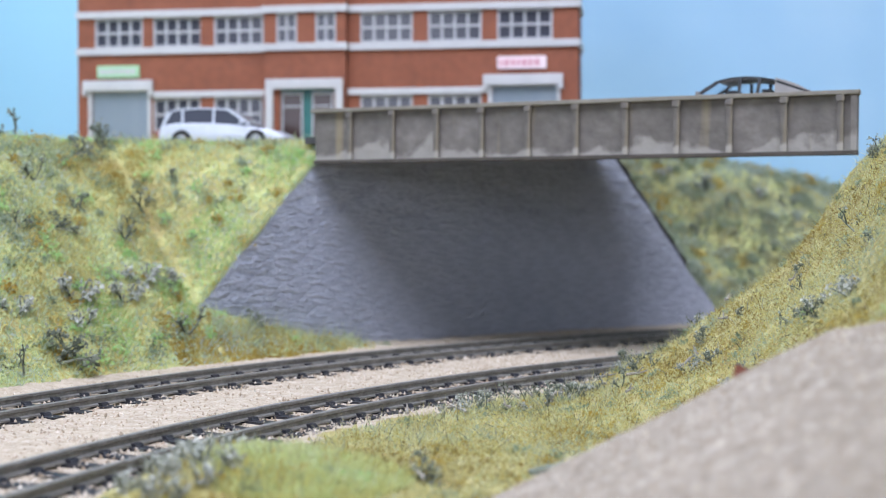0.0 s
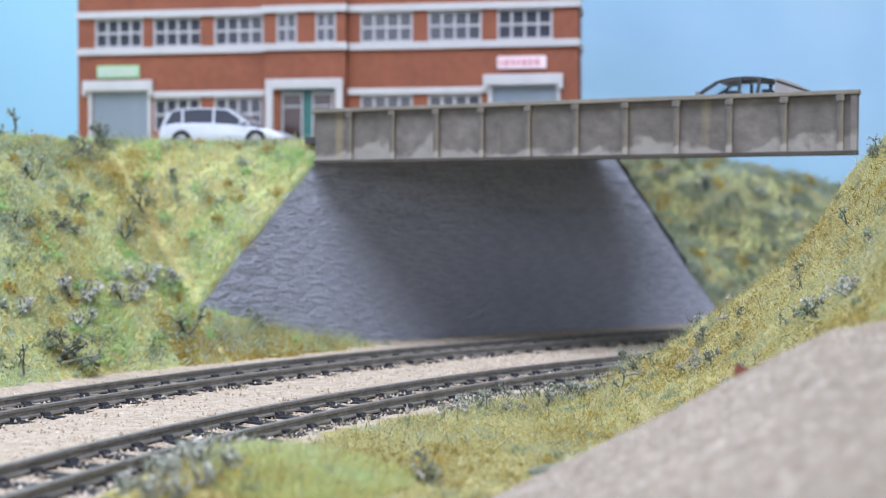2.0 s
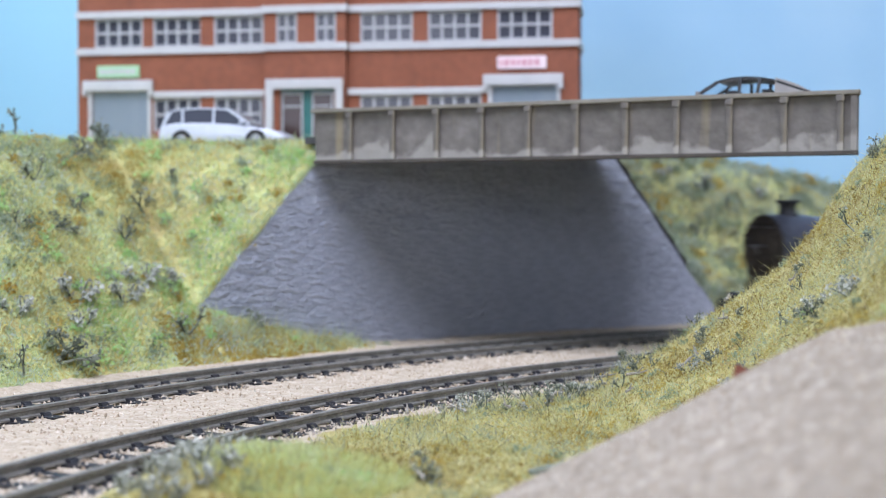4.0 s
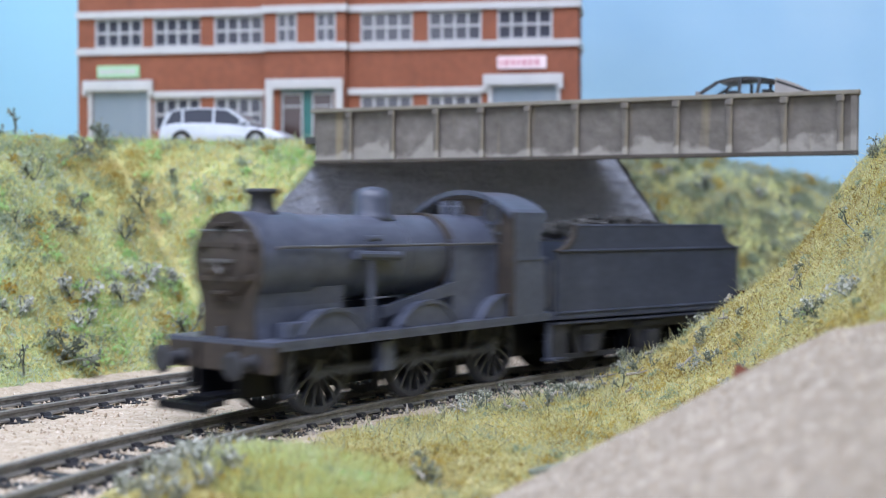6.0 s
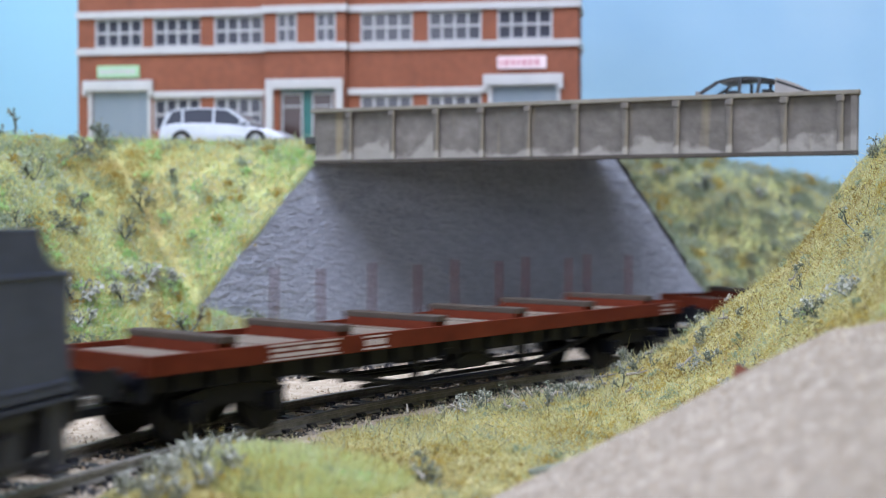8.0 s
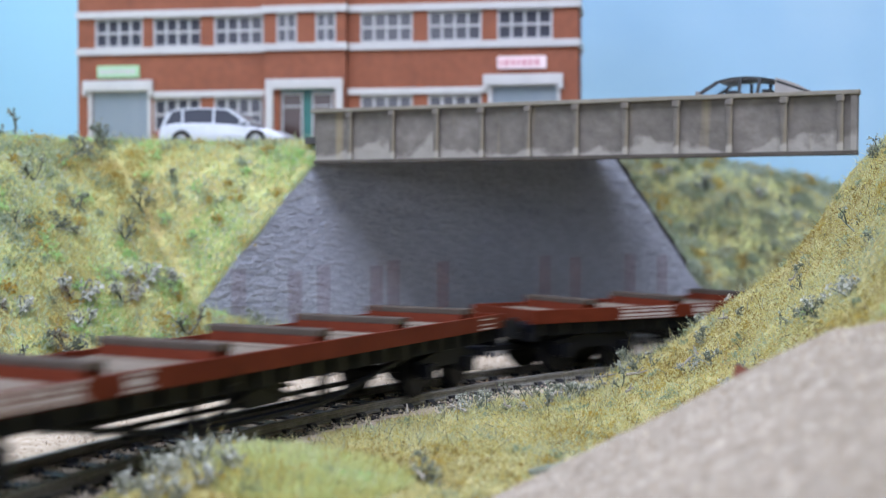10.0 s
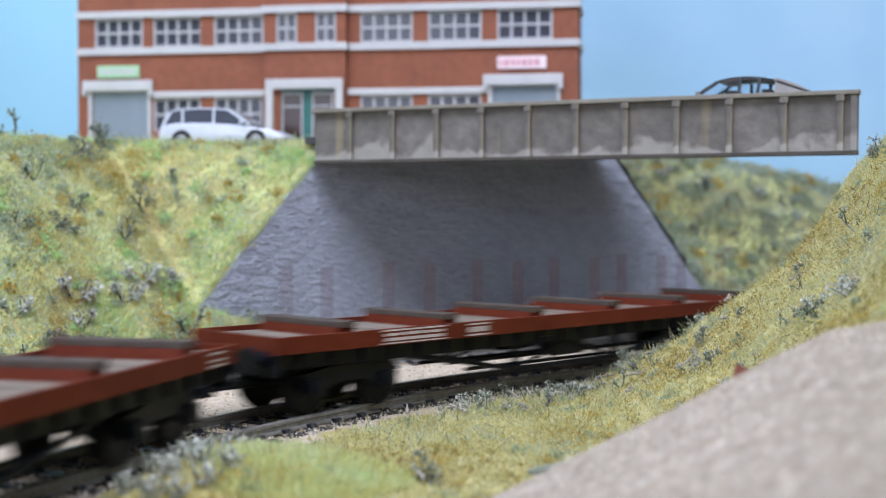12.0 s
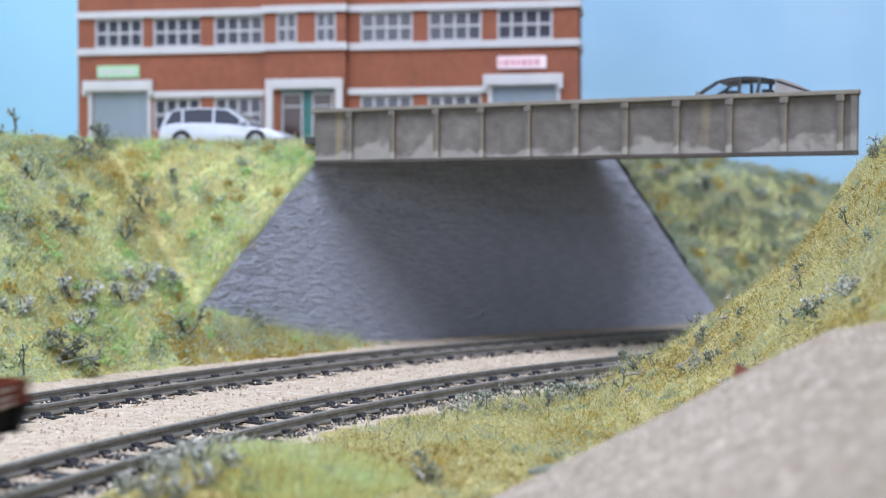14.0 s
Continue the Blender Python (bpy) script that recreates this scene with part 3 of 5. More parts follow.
def make_factory():
    d = BR - BL
    width = d.length
    b = thing("factory_building", "red brick factory with white bands and metal-framed windows", "building",
              m=at(BL.x, BL.y, 0, 0, 0, math.degrees(math.atan2(d.y, d.x))))
    deep, base, top = 30.0, ROAD_Z - 1.0, 178.0
    bay0, bay1, out = 94.5, 133.5, 4.0
    upper = [(8.6, 33.0), (38.2, 61.9), (68.5, 93.0), (139.5, 164.5), (171.5, 196.5), (203.5, 229.0)]
    bay_upper = [(100.2, 110.4), (119.0, 129.0)]
    lower = [(38.2, 61.9), (68.5, 93.0), (139.5, 164.5), (171.5, 196.5)]
    gates = [(7.2, 35.6), (201.5, 231.0)]
    door = (102.0, 128.0)

    part("wall", lattice(bmesh.new(), 0, bay0, base, top, [(*w, 126.2, 140.6) for w in upper[:3]] + [(*w, 86.0, 102.2) for w in lower[:2]] + [(*gates[0], base - 1, 105.6)], 0, 2.5), BRICK, b)
    part("wall", lattice(bmesh.new(), bay1, width, base, top, [(*w, 126.2, 140.6) for w in upper[3:]] + [(*w, 86.0, 102.2) for w in lower[2:]] + [(*gates[1], base - 1, 105.6)], 0, 2.5), BRICK, b)
    part("wall", lattice(bmesh.new(), bay0, bay1, base, top, [(*w, 126.2, 140.6) for w in bay_upper] + [(*door, base - 1, 106.5)], -out, -out + 2.5), BRICK, b, "projecting brick entrance bay")
    for x in (bay0, bay1 - 2.5):
        part("bay_cheek", box(bmesh.new(), x, x + 2.5, -out + 2.5, 0, base, top), BRICK, b)
    for x in (0, width - 2.5):
        part("end_wall", box(bmesh.new(), x, x + 2.5, 2.5, deep, base, top), BRICK, b)
    part("rear_wall", box(bmesh.new(), 2.5, width - 2.5, deep - 2.5, deep, base, top), BRICK, b)
    part("roof", box(bmesh.new(), -0.5, width + 0.5, -out - 0.5, deep, top, top + 3), WHITE, b, "flat pale roof slab")

    def band(name, z0, z1, label):
        bm = bmesh.new()
        pts = [(-0.8, -1.2), (bay0 - 1.0, -1.2), (bay0 - 1.0, -out - 1.2), (bay1 + 1.0, -out - 1.2), (bay1 + 1.0, -1.2),
               (width + 1.0, -1.2), (width + 1.0, deep), (width - 0.0, deep), (width - 0.0, 0), (bay1, 0), (bay1, -out), (bay0, -out), (bay0, 0), (-0.8, 0)]
        prism(bm, pts, "z", z0, z1)
        part(name, bm, WHITE, b, label)

    band("string_course", 140.6, 143.8, "white projecting band")
    band("string_course", 123.0, 126.2, "white projecting band")
    for x0, x1 in ((36.4, bay0), (bay1, 200.0)):
        part("window_head", box(bmesh.new(), x0, x1, -1.0, 0, 102.2, 105.2, 0.2), WHITE, b, "white lintel band")

    def window_meshes(w, h, cols, rows):
        bm = bmesh.new()
        t = 1.2
        pw, ph = (w - t) / cols - t, (h - t) / rows - t
        lattice(bm, 0, w, 0, h, [((w - t) * i / cols + t, (w - t) * i / cols + t + pw, (h - t) * j / rows + t, (h - t) * j / rows + t + ph)
                                 for i in range(cols) for j in range(rows)], 0.4, 1.6)
        fr = finish("window", bm, FRAME)
        pw, ph = (w - t) / cols - t, (h - t) / rows - t
        pn = finish("pane", box(bmesh.new(), 0, pw, 0, 0.3, 0, ph), PANE)
        return fr, pn, w, h, cols, rows, t

    cache = {}

    def window(x0, x1, z0, z1, cols, rows, y):
        key = (round(x1 - x0, 0), round(z1 - z0, 1), cols)
        if key not in cache:
            cache[key] = window_meshes(x1 - x0, z1 - z0, cols, rows)
        fr, pn, w, h, c, r, t = cache[key]
        win = shared("window", fr, b, at(x0, y, z0))
        for i in range(c):
            for j in range(r):
                shared("pane", pn, win, at((w - t) * i / c + t, 1.0, (h - t) * j / r + t))

    for x0, x1 in upper:
        window(x0, x1, 126.2, 140.6, 4, 2, 0)
    for x0, x1 in bay_upper:
        window(x0, x1, 126.2, 140.6, 2, 2, -out)
    for x0, x1 in lower:
        window(x0, x1, 86.0, 102.2, 4, 2, 0)

    # roller shutters with white surrounds
    for x0, x1 in gates:
        shutter = part("shutter", box(bmesh.new(), x0, x1, 1.1, 1.9, base, 105.6), SHUTTER, b, "pale grey-blue roller shutter")
        slat = finish("slat", box(bmesh.new(), x0, x1, 0.6, 1.1, 0, 1.2), SHUTTER)
        for k in range(23):
            shared("slat", slat, shutter, at(0, 0, base + k * 1.42))
        bm = bmesh.new()
        box(bm, x0 - 4.2, x1 + 2.8, -2.2, 0, 105.6, 110.6, 0.4)
        box(bm, x0 - 0.2, x1 + 0.2, 0, 2.4, 105.2, 107.2)
        box(bm, x0 - 4.2, x0 - 2.2, -2.2, 0, 103.6, 105.6)
        box(bm, x1 + 0.8, x1 + 2.8, -2.2, 0, 103.6, 105.6)
        box(bm, x0 - 1.8, x0, -0.9, 0.0, base, 105.6, 0.2)
        box(bm, x1, x1 + 1.6, -0.9, 0.0, base, 105.6, 0.2)
        part("gate_surround", bm, WHITE, b, "white hooded surround")

    # entrance
    bm = bmesh.new()
    y = -out
    box(bm, bay0 + 1.0, bay1 - 1.0, y - 2.0, y, 105.0, 109.6, 0.3)
    box(bm, bay0 + 1.0, bay0 + 4.6, y - 2.0, y, base, 105.0, 0.2)
    box(bm, bay1 - 4.6, bay1 - 1.0, y - 2.0, y, base, 105.0, 0.2)
    part("door_surround", bm, WHITE, b, "white entrance surround")
    part("door_frame", box(bmesh.new(), door[0], door[1], y + 1.8, y + 2.4, base, 106.4), DOOR, b, "dark teal door frame")
    for x0 in (door[0] + 0.6, door[0] + 15.2):
        bm = bmesh.new()
        for q in ((0, 10.2, 102.4, 103.6), (0, 10.2, base, base + 2), (0.8, 9.4, 96.6, 97.4), (0, 0.8, base + 2, 102.4), (9.4, 10.2, base + 2, 102.4)):
            box(bm, x0 + q[0], x0 + q[1], y + 0.9, y + 1.75, q[2], q[3])
        leaf = part("door", bm, FRAME, b, "pale framed glazed door")
        part("pane", box(bmesh.new(), x0 + 0.8, x0 + 9.4, y + 1.2, y + 1.5, base + 2, 102.4), DOORGLASS, leaf)
    # signs, their lettering too soft to read
    for x0, x1, z0, z1, m, bars in ((10.2, 31.4, 112.0, 117.8, SIGN_G, WHITE), (203.8, 226.2, 113.0, 118.8, SIGN_W, SIGN_R)):
        sign = part("sign_board", box(bmesh.new(), x0, x1, -1.0, 0, z0, z1, 0.2), m, b, "small painted sign board")
        x = x0 + 1.2
        rnd = random.Random(int(x0))
        while x < x1 - 3:
            w = rnd.uniform(1.2, 2.6)
            part("letter_bar", box(bmesh.new(), x, x + w, -1.15, -1.0, z0 + 1.4, z1 - 1.4), bars, sign)
            x += w + 0.7


DOORGLASS = glass("brown_door_glass", (0.05, 0.032, 0.03), 0.15)
FRAME = mat("pale_grey_frame", [(0.36, 0.36, 0.38), (0.44, 0.44, 0.46)], 60, 0.6, 0.05)
SIGN_W = mat("pink_white_sign", [(0.78, 0.62, 0.66), (0.82, 0.70, 0.72)], 100, 0.6, 0.0)
make_factory()

# ---- model cars ----
CAR_WHITE = mat("white_car_paint", [(0.50, 0.54, 0.62), (0.57, 0.60, 0.67)], 60, 0.25, 0.0)
CAR_GREY = mat("silver_grey_car_paint", [(0.20, 0.19, 0.18), (0.26, 0.245, 0.23)], 60, 0.5, 0.0)
TYRE = mat("tyre_rubber", [(0.012, 0.012, 0.012), (0.025, 0.025, 0.025)], 300, 0.8, 0.1)
ALLOY = mat("alloy_rim", [(0.20, 0.20, 0.21), (0.26, 0.26, 0.27)], 100, 0.35, 0.0, 0.6)
TRIM = mat("black_window_trim", [(0.012, 0.012, 0.014), (0.025, 0.025, 0.028)], 100, 0.4, 0.0)
LAMP_RED = mat("red_lens", [(0.3, 0.01, 0.01), (0.4, 0.02, 0.02)], 100, 0.2, 0.0)
LAMP_CLEAR = mat("clear_lens", [(0.7, 0.7, 0.7), (0.8, 0.8, 0.8)], 100, 0.1, 0.0)


def loft(bm, stations, sections):
    """Skins closed rings, one per station along x; a ring is a list of (y, z)."""
    rings = [[bm.verts.new((x, y, z)) for y, z in ring] for x, ring in zip(stations, sections)]
    n = len(rings[0])
    for p, q in zip(rings, rings[1:]):
        for k in range(n):
            bm.faces.new((p[k], p[(k + 1) % n], q[(k + 1) % n], q[k]))
    bm.faces.new(rings[0])
    bm.faces.new(rings[-1][::-1])
    return bm


def make_car(label, m, paint, length, height, tall, pane):
    """x forward, resting on z = 0; tall: an estate or off-roader with a long roof."""
    car = thing("model_car", label, "car", group="model cars", m=m)
    L, hw = length / 2, 11.6
    belt = height * (0.60 if tall else 0.64)
    body = bmesh.new()
    if tall:
        prof = [(-L, 5, belt - 2), (-L + 1.5, 3, belt), (-L + 8, 3, belt + .5), (-6, 3, belt + .5), (L - 20, 3, belt - .3), (L - 6, 3, belt - 2.2), (L - 1.5, 3.2, belt - 4), (L, 5, belt - 5.5)]
    else:
        prof = [(-L, 4.5, belt - 3), (-L + 1.5, 3, belt - .8), (-L + 9, 3, belt), (0, 3, belt - .2), (L - 18, 3, belt - .6), (L - 6, 3, belt - 2.4), (L - 1.5, 3.2, belt - 4), (L, 5, belt - 5.5)]
    secs = []
    for x, lo, hi in prof:
        w = hw * (0.86 if abs(abs(x) - L) < 0.1 else 0.96 if abs(abs(x) - L) < 2 else 1.0)
        mid = (lo + hi) / 2
        secs.append([(-w * .93, lo), (-w, mid), (-w * .95, hi - .8), (-w * .86, hi), (w * .86, hi), (w * .95, hi - .8), (w, mid), (w * .93, lo)])
    loft(body, [p[0] for p in prof], secs)
    shell = part("body", body, paint, car, smooth=True)
    shell.data.set_sharp_from_angle(angle=radians(35))
    span = height - belt
    if tall:
        line = [(-L + 2, 0), (-L + 3.4, .55), (-L + 5.5, .88), (-L + 10, .97), (-10, 1), (-2, .98), (3, .90), (8, .55), (13, 0)]
    else:
        line = [(-L + 3, 0), (-L + 9, .40), (-L + 14, .72), (-L + 19, .92), (-5, 1), (0, .97), (4, .84), (8, .46), (11.5, 0)]
    wt, wb = hw * .70, hw * .88

    def half_width(k):
        return wb + (wt - wb) * k

    secs = [[(-wb, belt - .8), (-half_width(k) - .1, belt + span * k * .93), (half_width(k) + .1, belt + span * k * .93), (wb, belt - .8)] for x, k in line]
    part("glasshouse", loft(bmesh.new(), [x for x, k in line], secs), pane, car, "car windows")
    roof = bmesh.new()
    top = [(x, k) for x, k in line if k > .68]
    loft(roof, [x for x, k in top], [[(-half_width(k) - .3, belt + span * k - 1.1), (-half_width(k) * .9, belt + span * k - .3), (0, belt + span * k), (half_width(k) * .9, belt + span * k - .3), (half_width(k) + .3, belt + span * k - 1.1)] for x, k in top])
    part("roof", roof, paint, car, smooth=True)
    for side in (-1, 1):
        rail = bmesh.new()
        for (xa, ka), (xb, kb) in zip(line, line[1:]):
            rod(rail, (xa, side * (half_width(ka) + .15), belt + span * ka * .93 - .3), (xb, side * (half_width(kb) + .15), belt + span * kb * .93 - .3), .32, seg=6)
        part("window_trim", rail, paint if tall else TRIM, car)
    if not tall:
        tail = [(-L + 3, 0), (-L + 7, .36), (-L + 11, .62), (-L + 14.5, .80)]
        part("rear_quarter", loft(bmesh.new(), [x for x, k in tail], [[(-wb - .3, belt - 1), (-half_width(k) - .4, belt + span * k), (half_width(k) + .4, belt + span * k), (wb + .3, belt - 1)] for x, k in tail]), paint, car)
    part("seat_row", box(box(bmesh.new(), -2, 2, -8, 8, belt - 1, belt + 1.5, .4), -13, -10, -8, 8, belt - 1, belt + 1.5, .4), TYRE, car)
    for side in (-1, 1):
        ends = [(line[-1][0] - .3, 0, top[-1][0], top[-1][1]), (line[0][0] + .3, 0, top[0][0], top[0][1]), (-3.0, 0, -3.2, .95), (line[3][0] + 1, 0, line[3][0] + .4, .9)]
        for xa, ka, xb, kb in ends:
            part("pillar", rod(bmesh.new(), (xa, side * wb * .99, belt - .3), (xb, side * (half_width(kb) + .25), belt + span * kb - .8), .6, seg=6), paint if tall else TRIM, car)
        part("headlight", box(bmesh.new(), L - 4, L - .6, side * 8.2 - 1.6, side * 8.2 + 1.6, belt - 6.2, belt - 4.6, .3), LAMP_CLEAR, car)
        part("tail_light", box(bmesh.new(), -L - .1, -L + 1.5, side * 8.6 - 1.5, side * 8.6 + 1.5, belt - 4.5, belt - 2.2, .3), LAMP_RED, car)
        part("mirror", box(bmesh.new(), 9.2, 10.6, side * 12.4 - .9, side * 12.4 + .9, belt - .2, belt + 1.2, .3), paint, car)
        for x in (-L + 11, L - 11.5):
            wheel = part("wheel", lathe(bmesh.new(), [(3.2, -1.5), (4.4, -1.5), (4.5, -1), (4.5, 1), (4.4, 1.5), (3.2, 1.5)], (x, side * 10.6, 4.5), "y", 24), TYRE, car)
            part("rim", lathe(bmesh.new(), [(3.3, -.1), (3.3, .6), (1, .9), (.5, 1.1)] if side > 0 else [(3.3, .1), (3.3, -.6), (1, -.9), (.5, -1.1)], (x, side * 11.4, 4.5), "y", 16), ALLOY, wheel)
    return car


make_car("white toy estate car parked before the factory", at(-92.5, 533, ROAD_Z, 0, 0, -9), CAR_WHITE, 55, 19.0, True, CARPANE)
make_car("silver-grey toy saloon car on the bridge road", at(98, 415, ROAD_Z + 1.2, 0, 0, 154), CAR_GREY, 58, 17.6, False, CARGLASS)

# ---- vegetation ----
TURF = fibre("dry_grass_fibre", [(0.27, 0.195, 0.065), (0.49, 0.415, 0.135), (0.62, 0.575, 0.235), (0.65, 0.635, 0.35), (0.51, 0.565, 0.345), (0.41, 0.47, 0.37)], 24, 0.36)
LEAF = fibre("green_grass_fibre", [(0.50, 0.40, 0.14), (0.68, 0.60, 0.24), (0.72, 0.74, 0.40), (0.60, 0.71, 0.41), (0.54, 0.64, 0.47), (0.60, 0.65, 0.60)], 20, 0.34)
LIME = fibre("lime_green_foam", [(0.38, 0.58, 0.22), (0.44, 0.68, 0.28), (0.54, 0.70, 0.34)], 60, 0.3)
OCHRE = fibre("ochre_foam", [(0.34, 0.23, 0.05), (0.50, 0.38, 0.10), (0.60, 0.50, 0.18)], 60, 0.3)
SAGE = fibre("sage_grey_foam", [(0.20, 0.25, 0.16), (0.32, 0.39, 0.26), (0.44, 0.50, 0.38)], 60, 0.3)
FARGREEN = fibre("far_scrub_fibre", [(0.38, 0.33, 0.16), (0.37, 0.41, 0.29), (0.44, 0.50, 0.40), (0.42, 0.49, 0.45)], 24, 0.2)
STRAW = fibre("pale_straw_fibre", [(0.50, 0.46, 0.22), (0.64, 0.60, 0.32), (0.70, 0.68, 0.44)], 60, 0.3)
HUMMOCK = fibre("yellow_green_foam", [(0.60, 0.51, 0.18), (0.64, 0.64, 0.27), (0.64, 0.72, 0.36), (0.68, 0.72, 0.46)], 45, 0.3)
TWIG = mat("grey_green_twig", [(0.05, 0.06, 0.04), (0.12, 0.14, 0.10), (0.22, 0.245, 0.19), (0.40, 0.42, 0.36)], 300, 0.9, 0.2, island=0.3)
LICHEN = mat("pale_lichen", [(0.14, 0.155, 0.12), (0.33, 0.35, 0.30), (0.56, 0.57, 0.52)], 250, 0.95, 0.3, island=0.4)
RUST = mat("rust_scrap", [(0.16, 0.05, 0.03), (0.26, 0.08, 0.05)], 300, 0.8, 0.2)


def fibres(name, pts, normals, length, width, material, parent, seed, lean=0.8):
    """Thin upright blades, one triangle each, from numpy arrays of roots."""
    rnd = np.random.RandomState(seed)
    n = len(pts)
    d = normals * 0.6 + np.array([0, 0, 0.7]) + rnd.normal(0, lean * 0.6, (n, 3))
    d /= np.linalg.norm(d, axis=1)[:, None]
    ln = (length[0] + (length[1] - length[0]) * rnd.rand(n) ** 2)[:, None]
    side = np.cross(d, rnd.normal(0, 1, (n, 3)))
    side /= np.linalg.norm(side, axis=1)[:, None] + 1e-9
    w = width * (0.6 + 0.8 * rnd.rand(n))[:, None]
    bend = rnd.normal(0, 0.22, (n, 3)) * ln
    mid = pts + d * ln * 0.55 + bend * 0.22
    v = np.stack([pts - side * w - d * 0.5, pts + side * w - d * 0.5, mid - side * w * 0.75, mid + side * w * 0.75, pts + d * ln + bend], 1).reshape(-1, 3)
    k = np.arange(n)[:, None] * 5
    f = np.concatenate([k + [0, 1, 3], k + [0, 3, 2], k + [2, 3, 4]], 1).reshape(-1, 3)
    return tagged(raw_mesh(name, v, f.tolist(), material, parent), kind="stuff")


def flakes(name, pts, size, material, parent, seed):
    """Crumbs of ground foam."""
    rnd = np.random.RandomState(seed)
    n = len(pts)
    base = np.array([(1, 0, -.4), (-.5, .87, -.4), (-.5, -.87, -.4), (0, 0, 1.0)])
    s = size[0] + (size[1] - size[0]) * rnd.rand(n) ** 2
    v = (pts[:, None] + base[None] * (0.5 + rnd.rand(n, 4, 3)) * s[:, None, None] + rnd.normal(0, .25, (n, 1, 3))).reshape(-1, 3)
    k = np.arange(n)[:, None] * 4
    f = np.concatenate([k + t for t in ([0, 1, 3], [1, 2, 3], [2, 0, 3])], 1).reshape(-1, 3)
    return tagged(raw_mesh(name, v, f.tolist(), material, parent), kind="stuff")


def scatter_bank(n, a0, a1, r0, r1, seed, fade=None):
    rnd = np.random.RandomState(seed)
    a, r = a0 + (a1 - a0) * rnd.rand(n), r0 + (r1 - r0) * rnd.rand(n)
    pts, nor = [], []
    for aa, rr in zip(a, r):
        inside = A_RIGHT_END <= aa <= A_LEFT_END and rr < 551.3
        if inside and (rr > WALL_R - 1 or aa < 130.5):
            continue
        if aa < A_RIGHT_END and rr < 551.3:
            continue
        z = toe_z(rr, aa) if inside else bank_z(rr, aa)
        if z < -2.5 and rnd.rand() > 0.25:
            continue
        p = polar(rr, aa, z)
        if p.x < -395 or p.y > 735:
            continue
        c, s = math.cos(radians(aa)), math.sin(radians(aa))
        pts.append(p)
        nor.append((-c * 0.7, -s * 0.7, 0.7) if z < 68 else (0, 0, 1))
    return np.array(pts), np.array(nor)


def hill_points(n, x0, x1, y0, y1, seed, r_edge=417.0):
    rnd = np.random.RandomState(seed)
    pts, nor = [], []
    for x, y in zip(x0 + (x1 - x0) * rnd.rand(n), y0 + (y1 - y0) * rnd.rand(n)):
        r = math.hypot(x - CX, y - CY)
        if r > r_edge - 6 * rnd.rand() ** 2 + 2.5 * noise.noise(Vector((x, y, 2)) * 0.08):
            continue
        z = hill_z(x, y)
        if z < mound_z(x, y) - 1.5 and y < 215:
            continue
        pts.append((x, y, z))
        nor.append((-0.5, -0.3, 0.8) if z > 2 else (0, 0, 1))
    return np.array(pts), np.array(nor)


def clumps(name, centres, normals, count, spread, size, material, parent, seed):
    """Heaps of foam crumbs round some of the given places."""
    rnd = np.random.RandomState(seed)
    n = len(centres)
    rad = spread[0] + (spread[1] - spread[0]) * rnd.rand(n)
    off = rnd.normal(0, 0.45, (n, count, 3)) * rad[:, None, None]
    along = np.einsum("ijk,ik->ij", off, normals)
    off -= normals[:, None] * along[..., None] * 0.55
    pts = (centres[:, None] + off + normals[:, None] * (0.25 * rad)[:, None, None]).reshape(-1, 3)
    return flakes(name, pts, size, material, parent, seed + 1)


def surface_z(x, y):
    r, a = math.hypot(x - CX, y - CY), math.degrees(math.atan2(y - CY, x - CX))
    if r < 430:
        return hill_z(x, y)
    return toe_z(r, a) if A_RIGHT_END <= a <= A_LEFT_END and r < 551.3 else bank_z(r, a)


